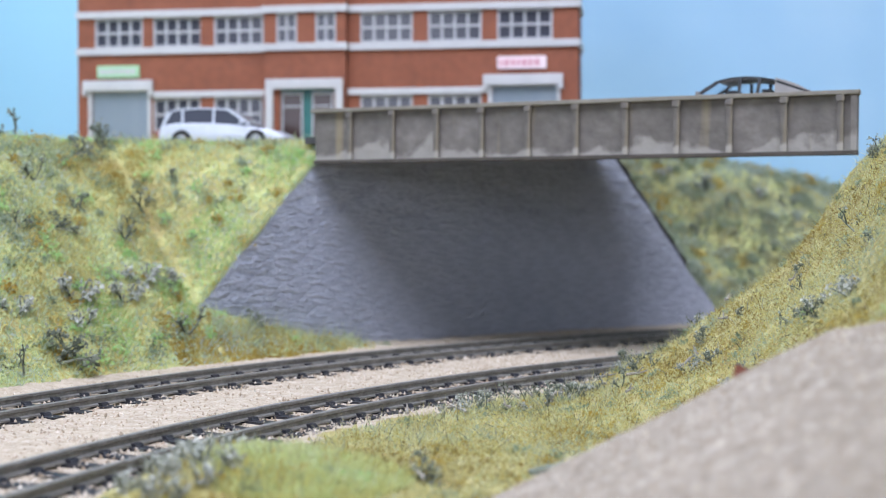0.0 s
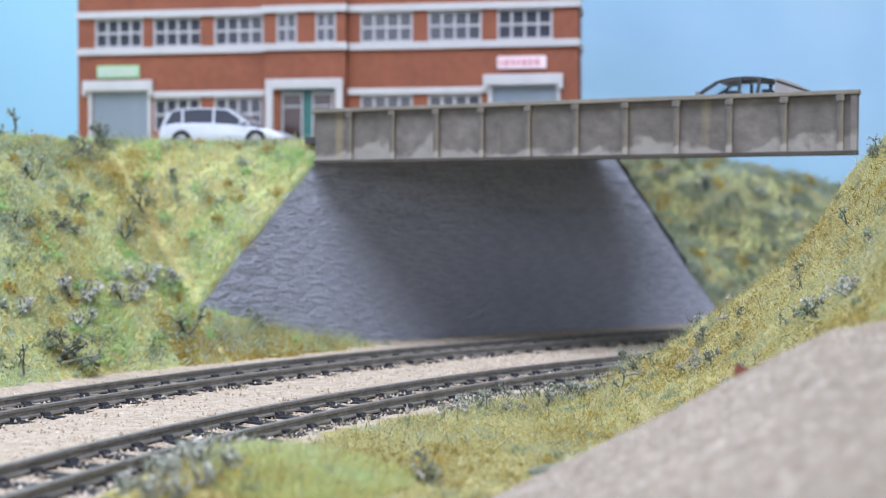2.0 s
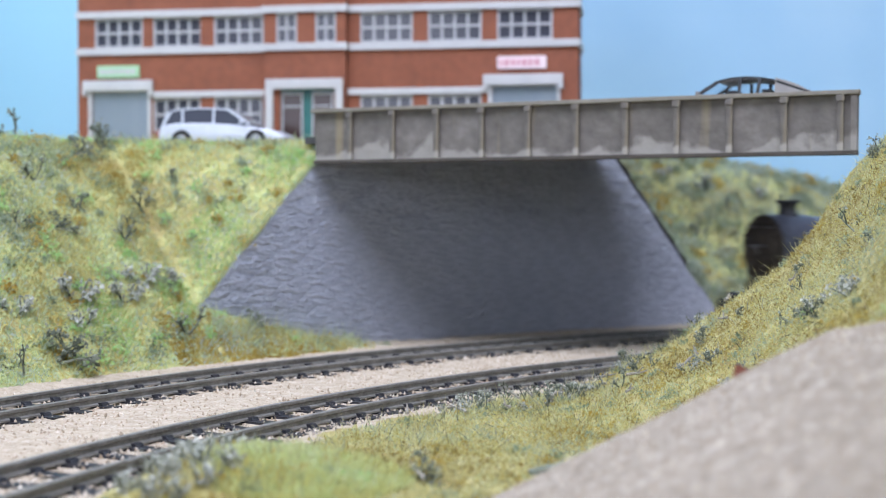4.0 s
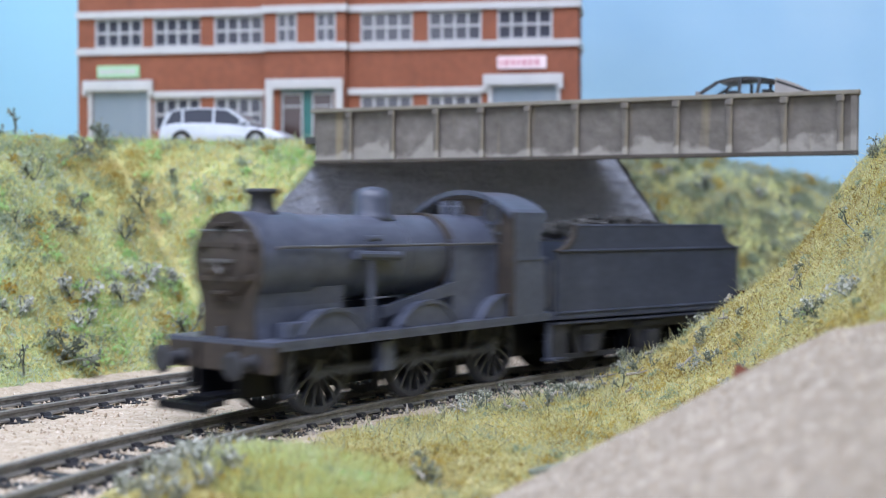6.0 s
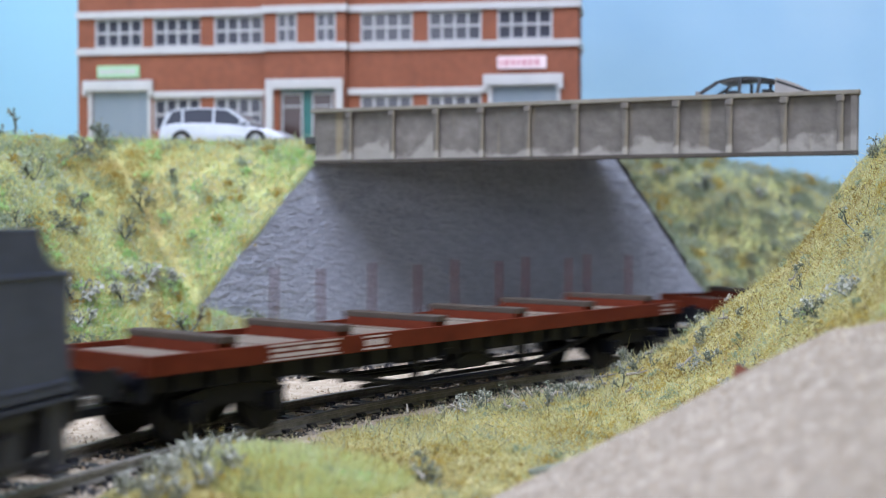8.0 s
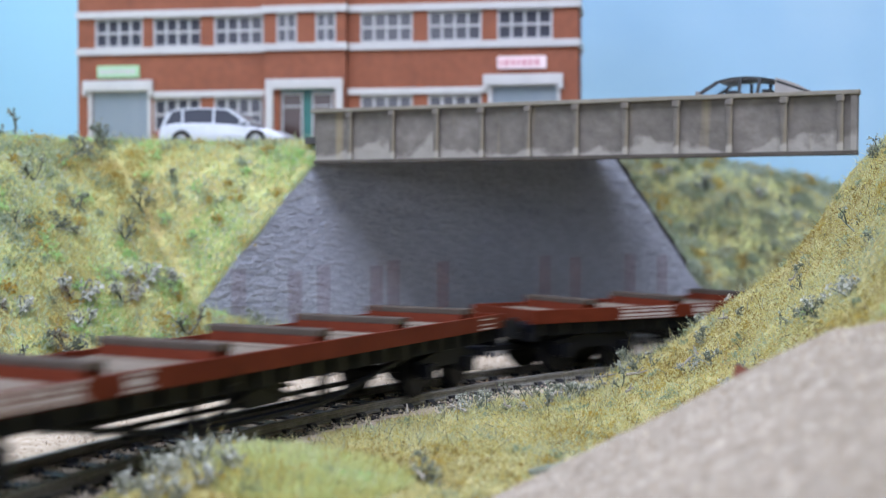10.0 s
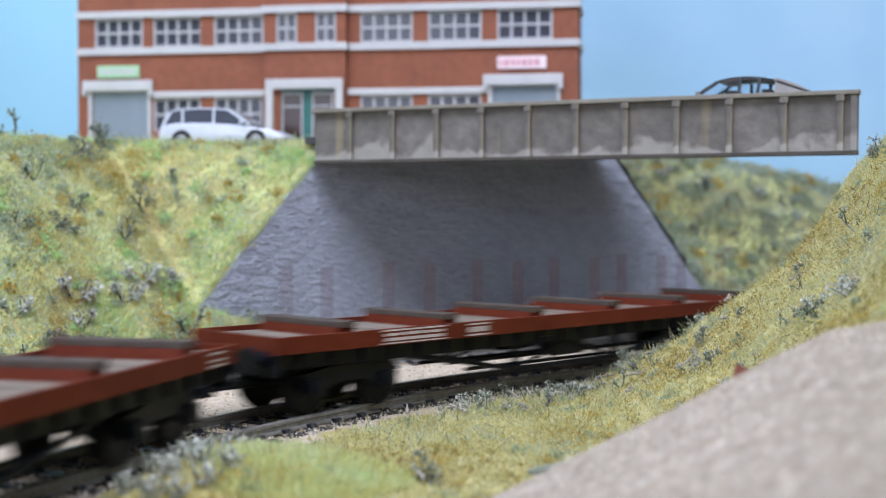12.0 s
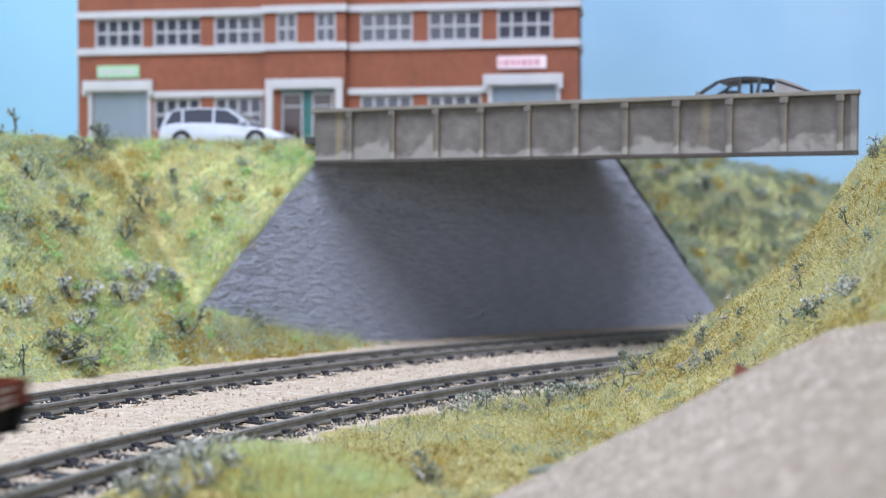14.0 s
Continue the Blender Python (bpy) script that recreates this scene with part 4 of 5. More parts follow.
def make_vegetation():
    p, q = scatter_bank(95000, 128.5, 166, 533, 636, 11)
    lawn = fibres("bank_grass", p, q, (0.8, 4.0), 0.17, LEAF, None, 12, 1.3)
    tagged(lawn, "mottled yellow-green static grass on the cutting side", "grass", kind="stuff")
    rnd = np.random.RandomState(19)
    edge = np.array([tuple(polar(WALL_R + 0.3 + 2.2 * rnd.rand(), a, wall_top(a) + 0.6)) for a in A_LEFT_TOP - 0.3 + (A_LEFT_END - A_LEFT_TOP + 0.5) * rnd.rand(2600)])
    fibres("edge_grass", edge, np.tile((0.5, -0.55, 0.5), (len(edge), 1)), (0.8, 3.0), 0.12, LEAF, lawn, 20)
    p, q = scatter_bank(36000, 128.5, 166, 535, 636, 13)
    flakes("foam_crumb", p, (0.3, 0.9), LEAF, lawn, 14)
    for k, (m, n) in enumerate(((LIME, 200), (OCHRE, 170), (SAGE, 300))):
        p, q = scatter_bank(n, 129, 166, 536, 636, 50 + k)
        clumps("foam_clump", p, q, 46, (1.6, 5.0), (0.3, 0.8), m, lawn, 60 + k)
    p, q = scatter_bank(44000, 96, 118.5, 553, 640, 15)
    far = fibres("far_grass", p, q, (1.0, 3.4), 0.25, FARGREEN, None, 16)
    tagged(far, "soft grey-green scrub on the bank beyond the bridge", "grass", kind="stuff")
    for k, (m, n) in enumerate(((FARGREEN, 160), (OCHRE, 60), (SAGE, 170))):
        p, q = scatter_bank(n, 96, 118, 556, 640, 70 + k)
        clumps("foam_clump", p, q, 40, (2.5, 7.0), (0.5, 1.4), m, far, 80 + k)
    p, q = hill_points(150000, -75, 165, 175, 400, 21)
    verge = fibres("verge_grass", p, q, (0.5, 2.9), 0.075, TURF, None, 22, 3.2)
    tagged(verge, "dry yellow-green static grass on the near verge", "grass", kind="stuff")
    p, q = hill_points(70000, -75, 165, 175, 400, 23)
    flakes("foam_crumb", p, (0.2, 0.55), TURF, verge, 24)
    for k, (m, n) in enumerate(((LIME, 14), (OCHRE, 120), (SAGE, 190))):
        p, q = hill_points(n, -75, 165, 190, 400, 90 + k)
        clumps("foam_clump", p, q, 42, (1.0, 3.4), (0.2, 0.5), m, verge, 100 + k)
    p, q = hill_points(17000, -75, 165, 190, 400, 25)
    fibres("long_straw", p, q, (2.0, 6.0), 0.055, STRAW, verge, 26, 3.0)
    p, q = hill_points(6500, -75, 165, 190, 400, 27)
    fibres("dark_straw", p, q, (1.4, 4.2), 0.085, TWIG, verge, 28, 3.0)
    # patches of one colour, as they were sprinkled
    for k, (x, y, rad, m) in enumerate(((-79, 430, 12, LIME), (-104, 385, 10, LIME), (-88, 410, 8, LIME), (-60, 452, 9, LIME), (-118, 398, 12, STRAW), (-100, 430, 13, STRAW),
                                        (-140, 430, 16, SAGE), (-138, 395, 12, SAGE), (-112, 440, 9, OCHRE), (-95, 370, 9, STRAW), (-78, 395, 8, OCHRE), (-122, 372, 9, STRAW))):
        rnd = np.random.RandomState(200 + k)
        n = int(15 * rad * rad)
        a, r = rnd.rand(n) * 6.28, np.sqrt(rnd.rand(n)) * rad * (0.7 + 0.5 * rnd.rand(n))
        pts = [(x + i * 0.9, y + j, surface_z(x + i * 0.9, y + j)) for i, j in zip(r * np.cos(a), r * np.sin(a))]
        pts = np.array([t for t in pts if t[2] > -2 and math.hypot(t[0] - CX, t[1] - CY) > 534 and not (math.hypot(t[0] - CX, t[1] - CY) < 553 and t[2] < 0)])
        fibres("patch_grass", pts, np.tile((0.45, -0.5, 0.74), (len(pts), 1)), (0.5, 1.9), 0.13, m, lawn, 230 + k)
    for k, (x, y, rad, m) in enumerate(((60, 270, 16, OCHRE), (30, 262, 16, OCHRE), (64, 318, 10, OCHRE), (20, 300, 12, SAGE), (86, 300, 14, STRAW), (0, 268, 14, STRAW), (100, 330, 12, STRAW), (46, 322, 8, SAGE))):
        rnd = np.random.RandomState(300 + k)
        n = int(9 * rad * rad)
        a, r = rnd.rand(n) * 6.28, np.sqrt(rnd.rand(n)) * rad * (0.6 + 0.6 * rnd.rand(n))
        pts = np.array([(x + i, y + j, hill_z(x + i, y + j)) for i, j in zip(r * np.cos(a), r * np.sin(a)) if math.hypot(x + i - CX, y + j - CY) < 416])
        fibres("patch_grass", pts, np.tile((-0.2, -0.3, 0.9), (len(pts), 1)), (0.5, 2.0), 0.055, m, verge, 330 + k, 3.2)
    # ochre crumbs along the edge of the sand path
    rnd = np.random.RandomState(44)
    edge = []
    for x, y in zip(-20 + 120 * rnd.rand(26000), 188 + 42 * rnd.rand(26000)):
        d = hill_z(x, y) - mound_z(x, y)
        if -2.2 < d < 3.5 + 2 * rnd.rand():
            edge.append((x, y, max(hill_z(x, y), mound_z(x, y) - .3)))
    edge = np.array(edge)
    flakes("edge_crumb", edge, (0.2, 0.6), OCHRE, verge, 45)
    fibres("edge_fibre", edge[::2], np.tile((-0.2, -0.2, 0.9), (len(edge[::2]), 1)), (0.5, 2.2), 0.06, TURF, verge, 46, 3.0)
    # ochre drift and long pale tufts at the foot of the west wing
    p, q = scatter_bank(9000, 128.5, 141, 532, 549.5, 47)
    flakes("toe_crumb", p, (0.3, 0.9), OCHRE, lawn, 48)
    tuft = []
    rnd = np.random.RandomState(49)
    for a, r in zip(130.5 + 9 * rnd.rand(16), 541 + 6.5 * rnd.rand(16)):
        for da, dr in rnd.normal(0, 1, (70, 2)):
            aa, rr = a + da * .18, min(r + dr * 1.3, 548.8)
            tuft.append(tuple(polar(rr, aa, toe_z(rr, aa) if aa < A_LEFT_END else bank_z(rr, aa))))
    tuft = np.array(tuft)
    fibres("toe_tuft", tuft, np.tile((0.2, -0.2, 1.0), (len(tuft), 1)), (2.5, 8.0), 0.08, LEAF, lawn, 50, 1.1)
    # stiff single stalks standing over the verge by the rail
    rnd = np.random.RandomState(51)
    stalk = []
    for a, r in zip(118 + 30 * rnd.rand(420), 402 + 14 * rnd.rand(420)):
        p = polar(r, a)
        stalk.append((p.x, p.y, hill_z(p.x, p.y)))
    stalk = np.array(stalk)
    fibres("stalk", stalk[:230], np.tile((0, 0, 1.0), (230, 1)), (3.0, 7.0), 0.10, TWIG, verge, 52, 1.5)
    fibres("stalk", stalk[230:], np.tile((0, 0, 1.0), (190, 1)), (3.0, 7.0), 0.09, STRAW, verge, 53, 1.5)
    # a soft lime hummock close to the camera
    rnd = np.random.RandomState(7)
    a, r = rnd.rand(14000) * 6.28, np.sqrt(rnd.rand(14000))
    x, y = -24 + 19 * r * np.cos(a), 213 + 21 * r * np.sin(a)
    pts = np.array([(i, j, hill_z(i, j)) for i, j in zip(x, y)])
    fibres("hummock_grass", pts, np.tile((0, 0, 1.0), (14000, 1)), (0.6, 2.4), 0.14, HUMMOCK, verge, 8)


make_vegetation()


def make_shrub(seed, leaves):
    """A wiry bit of dried moss: crooked stems that fork, with crumbs of leaf."""
    rnd = random.Random(seed)
    shrub = thing("scenic_shrub", "wiry grey-green dried twig set in the grass", "shrub", group="scenic shrubs")
    bm = bmesh.new()
    tips = []

    def grow(p, d, ln, r, depth):
        q = p + d * ln
        rod(bm, p, q, r, r * .7, 5)
        tips.append((p + q) / 2)
        tips.append(q)
        if depth:
            for _ in range(rnd.choice((2, 2, 3))):
                e = (d + Vector((rnd.uniform(-.9, .9), rnd.uniform(-.9, .9), rnd.uniform(-.35, .6)))).normalized()
                grow(q, e, ln * rnd.uniform(.55, .85), r * .7, depth - 1)

    for _ in range(3):
        d = Vector((rnd.uniform(-1, 1), rnd.uniform(-1, 1), rnd.uniform(.25, .9))).normalized()
        grow(Vector((0, 0, -.4)), d, rnd.uniform(1.8, 2.8), .26, 2)
    part("stem", bm, TWIG, shrub)
    pts = np.array([tuple(t) for t in tips if t.z > .3])
    pts = np.repeat(pts, leaves, 0) + np.random.RandomState(seed).normal(0, .45, (len(pts) * leaves, 3))
    tagged(flakes("leaf_crumb", pts, (.15, .5), LICHEN if leaves > 3 else TWIG, shrub, seed), kind="stuff")
    return shrub


def make_shrubs():
    bank = [(-120, 416), (-133, 391), (-99, 406), (-96, 442), (-83, 402), (-109, 377), (-112, 357), (-117, 345), (-114, 382), (-124, 447),
            (-108, 418), (-92, 416), (-67, 426), (-136, 412), (-125, 361), (-130, 434), (-151, 434), (-102, 396), (-126, 400), (-104, 434)]
    verge = [(1, 296), (52, 352), (48, 332), (84, 362), (26, 304), (16, 320), (61, 307), (-5, 216), (77, 281), (84, 255),
             (93, 274), (57, 338), (34, 338), (79, 260), (118, 338), (8, 300), (70, 330), (100, 300)]
    far = [(113, 625), (133, 626), (143, 618), (161, 633), (123, 602), (177, 631)]
    place = random.Random(77)
    litter = []
    while len(litter) < 34:
        p = polar(place.uniform(398, 415.5), place.uniform(119, 143))
        if p.x > -12 and mound_z(p.x, p.y) < hill_z(p.x, p.y) + 1:
            litter.append((p.x, p.y))
    slope = [(place.uniform(62, 128), place.uniform(262, 345)) for _ in range(14)]
    verge = verge + litter + [q for q in slope if math.hypot(q[0] - CX, q[1] - CY) < 414]
    kinds = [make_shrub(3, 3), make_shrub(9, 1), make_shrub(15, 4)]
    used = set()
    rnd = random.Random(4)
    for k, (x, y) in enumerate(bank + verge + far):
        s = kinds[k % 3]
        near = len(bank) <= k < len(bank) + len(verge)
        size = (rnd.uniform(.7, 1.25) if k < len(bank) + 18 else rnd.uniform(.45, .95)) if near else rnd.uniform(1.1, 2.1)
        m = at(x, y, surface_z(x, y), rnd.uniform(-15, 15), rnd.uniform(-15, 15), rnd.uniform(0, 360))
        ob = s if k % 3 not in used and k < 3 else copy_thing(s, m)
        used.add(k % 3)
        ob.matrix_basis = m
        ob.scale = (size, size, size)


make_shrubs()


def make_lichen():
    spots = [(-45, 204), (-41, 208), (-38, 199), (-43, 216), (-40, 226), (-38, 234), (-46, 196), (-35, 205), (-49, 210), (-47, 222), (-44, 230), (-41, 240), (-52, 202), (-42, 194)]
    rnd = random.Random(6)
    for k, (x, y) in enumerate(spots):
        lump = thing("lichen_clump", "pale grey lichen clump beside the track ballast", "lichen", group="lichen clumps", m=at(x, y, surface_z(x, y)))
        bm = bmesh.new()
        for _ in range(70):
            a, h = rnd.uniform(0, 6.28), rnd.uniform(-.5, 3.4)
            d = rnd.uniform(0, 2.6) * (1 - h / 5)
            r = rnd.uniform(.16, .48)
            m = Matrix.Translation((d * math.cos(a), d * math.sin(a), h)) @ Euler([rnd.uniform(0, 6) for _ in range(3)]).to_matrix().to_4x4() @ Matrix.Diagonal((r, r * .7, r * rnd.uniform(.6, 1.4), 1))
            bmesh.ops.create_icosphere(bm, subdivisions=1, radius=1.0, matrix=m)
        tagged(part("frond", bm, LICHEN, lump, smooth=True), kind="stuff")
        bm = bmesh.new()
        for _ in range(14):
            a = rnd.uniform(0, 6.28)
            rod(bm, (0, 0, -.5), (2.6 * math.cos(a), 2.6 * math.sin(a), rnd.uniform(1.5, 4.5)), .22, .12, 5)
        tagged(part("stem", bm, LICHEN, lump), kind="stuff")


make_lichen()


def make_sticks():
    """Bits of bleached stick lying in the verge."""
    rnd = random.Random(12)
    for x, y, ln, rz in ((46, 345, 7.5, -50), (2, 296, 6.5, 20), (4, 292, 5.0, 130), (52, 330, 6.0, 10), (27, 304, 4.5, 80), (18, 318, 4.0, 150), (62, 312, 5.5, 40), (-4, 215, 8.0, 100), (82, 356, 4.5, 60), (36, 326, 4.0, 20),
                        (12, 306, 3.0, 35), (22, 312, 2.6, 110), (38, 334, 3.2, 65), (44, 339, 2.4, 140), (58, 346, 3.0, 15), (-8, 286, 2.8, 75), (30, 316, 2.2, 0), (66, 322, 2.8, 95),
                        (15, 292, 2.4, 160), (48, 318, 2.6, 50), (76, 334, 3.0, 120), (90, 318, 2.6, 30)):
        bm = bmesh.new()
        p = Vector((-ln / 2, 0, 0.2))
        d = Vector((1, 0, 0.12))
        for k in range(4):
            q = p + d.normalized() * ln / 4
            rod(bm, p, q, .42 - .06 * k, .36 - .06 * k, 6)
            d += Vector((0, rnd.uniform(-.5, .5), rnd.uniform(-.2, .45)))
            p = q
        rod(bm, Vector((0, 0, .5)), Vector((ln * .22, rnd.choice((-1, 1)) * ln * .22, 2.2)), .26, .12, 5)
        stick = part("bleached_stick", bm, STICK)
        stick.matrix_basis = at(x, y, surface_z(x, y) + 1.3, 0, rnd.uniform(-14, 14), rz)
        tagged(stick, "bleached grey bit of stick lying in grass", "stick", "bleached sticks")


STICK = mat("bleached_wood", [(0.16, 0.145, 0.115), (0.29, 0.27, 0.23), (0.43, 0.41, 0.36)], 500, 0.85, 0.3)
make_sticks()
chip = tagged(part("bark_chip", box(bmesh.new(), -3.2, 3.2, -.8, .8, -.4, .5, .2), TWIG), "dark chip of bark beside the sand path", "bark chip")
chip.matrix_basis = at(17.2, 202, 3.8, 0, -8, 20)
scrap = tagged(part("rusty_scrap", prism(bmesh.new(), [(-1.4, -1.8), (1.8, -1.8), (1.5, .1), (-1.2, 1.1)], "y", -1, 1), RUST), "small rust-red wedge of scrap beside the sand path", "scrap")
scrap.matrix_basis = at(50.0, 205, 19.4, 0, 8, 10)

# ---- train ----
def wheel_meshes(name, radius, spokes, width=2.2):
    """One closed wheel: hub, spokes (or a plain disc) and a tyre with its flange at the +y edge."""
    bm = bmesh.new()
    n = spokes * 4 if spokes else 40
    radii = [radius * .2, radius - 1.5, radius]
    vs = {}

    def v(i, k, y):
        if (i, k % n, y) not in vs:
            a = 2 * math.pi * (k % n) / n
            vs[i, k % n, y] = bm.verts.new((radii[i] * math.cos(a), y, radii[i] * math.sin(a)))
        return vs[i, k % n, y]

    y0, y1 = -width / 2, width / 2

    def full(i, k):
        return i == 1 or not spokes or k % n % 4 == 0

    for k in range(n):
        for i in (0, 1):
            if full(i, k):
                bm.faces.new((v(i, k, y0), v(i + 1, k, y0), v(i + 1, k + 1, y0), v(i, k + 1, y0)))
                bm.faces.new((v(i, k, y1), v(i, k + 1, y1), v(i + 1, k + 1, y1), v(i + 1, k, y1)))
                for e in (k, k + 1):
                    if not full(i, k + (1 if e > k else -1)):
                        bm.faces.new((v(i, e, y0), v(i + 1, e, y0), v(i + 1, e, y1), v(i, e, y1)))
            elif i == 0:
                bm.faces.new((v(1, k, y0), v(1, k + 1, y0), v(1, k + 1, y1), v(1, k, y1)))
                bm.faces.new((v(0, k, y0), v(0, k + 1, y0), v(0, k + 1, y1), v(0, k, y1)))
        bm.faces.new((v(2, k, y0), v(2, k + 1, y0), v(2, k + 1, y1), v(2, k, y1)))
    hub0 = [bm.verts.new((q.co.x, y0 - .3, q.co.z)) for q in (v(0, k, y0) for k in range(n))]
    hub1 = [bm.verts.new((q.co.x, y1 + .3, q.co.z)) for q in (v(0, k, y1) for k in range(n))]
    for k in range(n):
        bm.faces.new((v(0, k, y0), v(0, k + 1, y0), hub0[(k + 1) % n], hub0[k]))
        bm.faces.new((v(0, k, y1), v(0, k + 1, y1), hub1[(k + 1) % n], hub1[k]))
    bm.faces.new(hub0)
    bm.faces.new(hub1)
    ring = [[bm.verts.new(((radius + h) * math.cos(2 * math.pi * k / n), y, (radius + h) * math.sin(2 * math.pi * k / n))) for k in range(n)]
            for h, y in ((-.3, y1 - .4), (.7, y1 - .4), (.7, y1 + .05), (-.3, y1 + .05))]
    for a, b in zip(ring, ring[1:] + ring[:1]):
        for k in range(n):
            bm.faces.new((a[k], a[(k + 1) % n], b[(k + 1) % n], b[k]))
    return bm


def make_wheelset(parent, x, radius, spokes, name="wheelset"):
    """Axle and two wheels that turn together; its origin is the axle's middle."""
    axle = part(name, rod(bmesh.new(), (0, -9, 0), (0, 9, 0), 1.2, seg=10), UNDER, parent)
    axle.matrix_basis = at(x, 0, radius)
    for side in (-1, 1):
        bm = wheel_meshes("wheel", radius, spokes)
        if side > 0:
            for v in bm.verts:
                v.co.y *= -1
        for v in bm.verts:
            v.co.y += side * 8.6
        part("wheel", bm, UNDER if not spokes else WHEEL, axle)
    return axle


def make_loco():
    loco = thing("steam_locomotive", "grimy black six-wheeled model steam locomotive", "locomotive", group="train vehicles")
    # running plate and valance
    bm = bmesh.new()
    box(bm, -57, 57.8, -17, 17, 17.3, 18.3)
    for s in (-1, 1):
        box(bm, -57, 55.6, s * 16.6 - .3, s * 16.6 + .3, 16.2, 17.3)
    part("running_plate", bm, BLACK, loco)
    bm = bmesh.new()
    for s in (-1, 1):
        box(bm, -58, 58, s * 6.4 - .5, s * 6.4 + .5, 5.5, 17.3)
    box(bm, -58, -30, -6, 6, 9, 17.3)
    box(bm, -28, 30, -5.5, 5.5, 13, 17.3)
    part("frame", bm, UNDER, loco)
    # boiler, smokebox, firebox
    part("boiler", lathe(bmesh.new(), [(10.3, -20), (10.3, 2), (10.5, 2.1), (10.5, 3.0), (10.3, 3.1), (10.3, 20), (10.5, 20.1), (10.5, 21), (10.3, 21.1), (10.3, 37)], (0, 0, 35.4), "x", 48), BLACK, loco, smooth=True).data.set_sharp_from_angle(angle=radians(30))
    part("smokebox", lathe(bmesh.new(), [(10.9, 37), (11.1, 37.2), (11.1, 54.4), (10.7, 55.0)], (0, 0, 35.2), "x", 48), BLACK, loco, smooth=True).data.set_sharp_from_angle(angle=radians(30))
    bm = bmesh.new()
    prism(bm, [(-8.6, 18.3), (8.6, 18.3), (8.2, 25), (8.6, 29), (-8.6, 29), (-8.2, 25)], "x", 26, 54.6)
    part("smokebox_saddle", bm, BLACK, loco)
    part("front_plate", prism(bmesh.new(), [(-8.6, 18.3), (8.6, 18.3), (8.2, 24), (8.8, 27.6), (10.4, 31), (11.1, 35.2), (10.4, 39.2), (7.9, 43), (4.3, 45.5), (0, 46.3), (-4.3, 45.5), (-7.9, 43), (-10.4, 39.2), (-11.1, 35.2), (-10.4, 31), (-8.8, 27.6), (-8.2, 24)], "x", 54.6, 55.3), RUSTY, loco, "rust-brown smokebox front")
    for s in (-1, 1):
        part("upper_frame", box(bmesh.new(), -20, 37, s * 8.4 - .4, s * 8.4 + .4, 18.3, 23.6), BLACK, loco)
    door = part("smokebox_door", lathe(bmesh.new(), [(8.8, 54.8), (8.8, 55.6), (7.5, 56.5), (4.5, 57.3), (1.2, 57.6)], (0, 0, 35.2), "x", 40), RUSTY, loco, smooth=True)
    for z in (31.5, 38.9):
        part("hinge_strap", box(bmesh.new(), 55.4, 57.5, -8.2, 6, z - .5, z + .5), RUSTY, door)
    part("door_dart", rod(rod(bmesh.new(), (57.4, 0, 35.2), (59.0, 0, 35.2), .7, seg=10), (58.6, 0, 35.2), (58.6, 1.6, 32.6), .25, seg=6), STEEL, door)
    for z, w in ((43.4, 2.2), (35.4, 4.4), (28.4, 2.4), (33.4, 3.2)):
        part("door_fitting", box(bmesh.new(), 55.8, 57.9, -w, w, z - .4, z + .4, .15), STEEL if z == 35.4 else RUSTY, door)
    for k in range(8):
        a = math.pi * (k + .5) / 4
        part("door_clip", box(bmesh.new(), 55.2, 56.4, 9.0 * math.cos(a) - .7, 9.0 * math.cos(a) + .7, 35.2 + 9.0 * math.sin(a) - .7, 35.2 + 9.0 * math.sin(a) + .7, .15), RUSTY, door)
    part("door_rail", rod(bmesh.new(), (56.4, -7.5, 42), (56.4, 7.5, 42), .3, seg=8), STEEL, door)
    bm = bmesh.new()
    ring = [(-11.2, 18.3), (-11.2, 35)] + [(-11.2 * math.cos(math.pi * k / 16), 35 + 10.9 * math.sin(math.pi * k / 16)) for k in range(1, 16)] + [(11.2, 35), (11.2, 18.3)]
    prism(bm, ring, "x", -33.2, -13)
    part("firebox_band", lathe(bmesh.new(), [(10.5, -14.6), (11.0, -14.6), (11.0, -12.2), (10.5, -12.2)], (0, 0, 35.3), "x", 48, close=False), RUSTY, loco, "brown-stained boiler band")
    part("firebox", bm, BLACK, loco, smooth=True).data.set_sharp_from_angle(angle=radians(30))
    part("chimney", lathe(bmesh.new(), [(4.6, 44.8), (3.7, 46), (3.1, 47.2), (3.0, 50.0), (3.4, 50.3), (4.0, 50.6), (4.0, 51.2), (3.5, 51.5), (2.4, 51.5), (2.4, 47)], (44.6, 0, 0), "z", 32), GRIME, loco, smooth=True)
    part("dome", lathe(bmesh.new(), [(5.8, 44.2), (5.0, 45.6), (4.7, 47), (4.7, 49.6), (4.3, 51.3), (3.2, 52.2), (1.4, 52.7), (.3, 52.8)], (6, 0, 0), "z", 32), BLACK, loco, smooth=True)
    for y in (-2, 2):
        part("safety_valve", lathe(bmesh.new(), [(1.5, 45.5), (1.5, 48), (1.1, 48.3), (.8, 49.6)], (-27, y, 0), "z", 14), BLACK, loco)
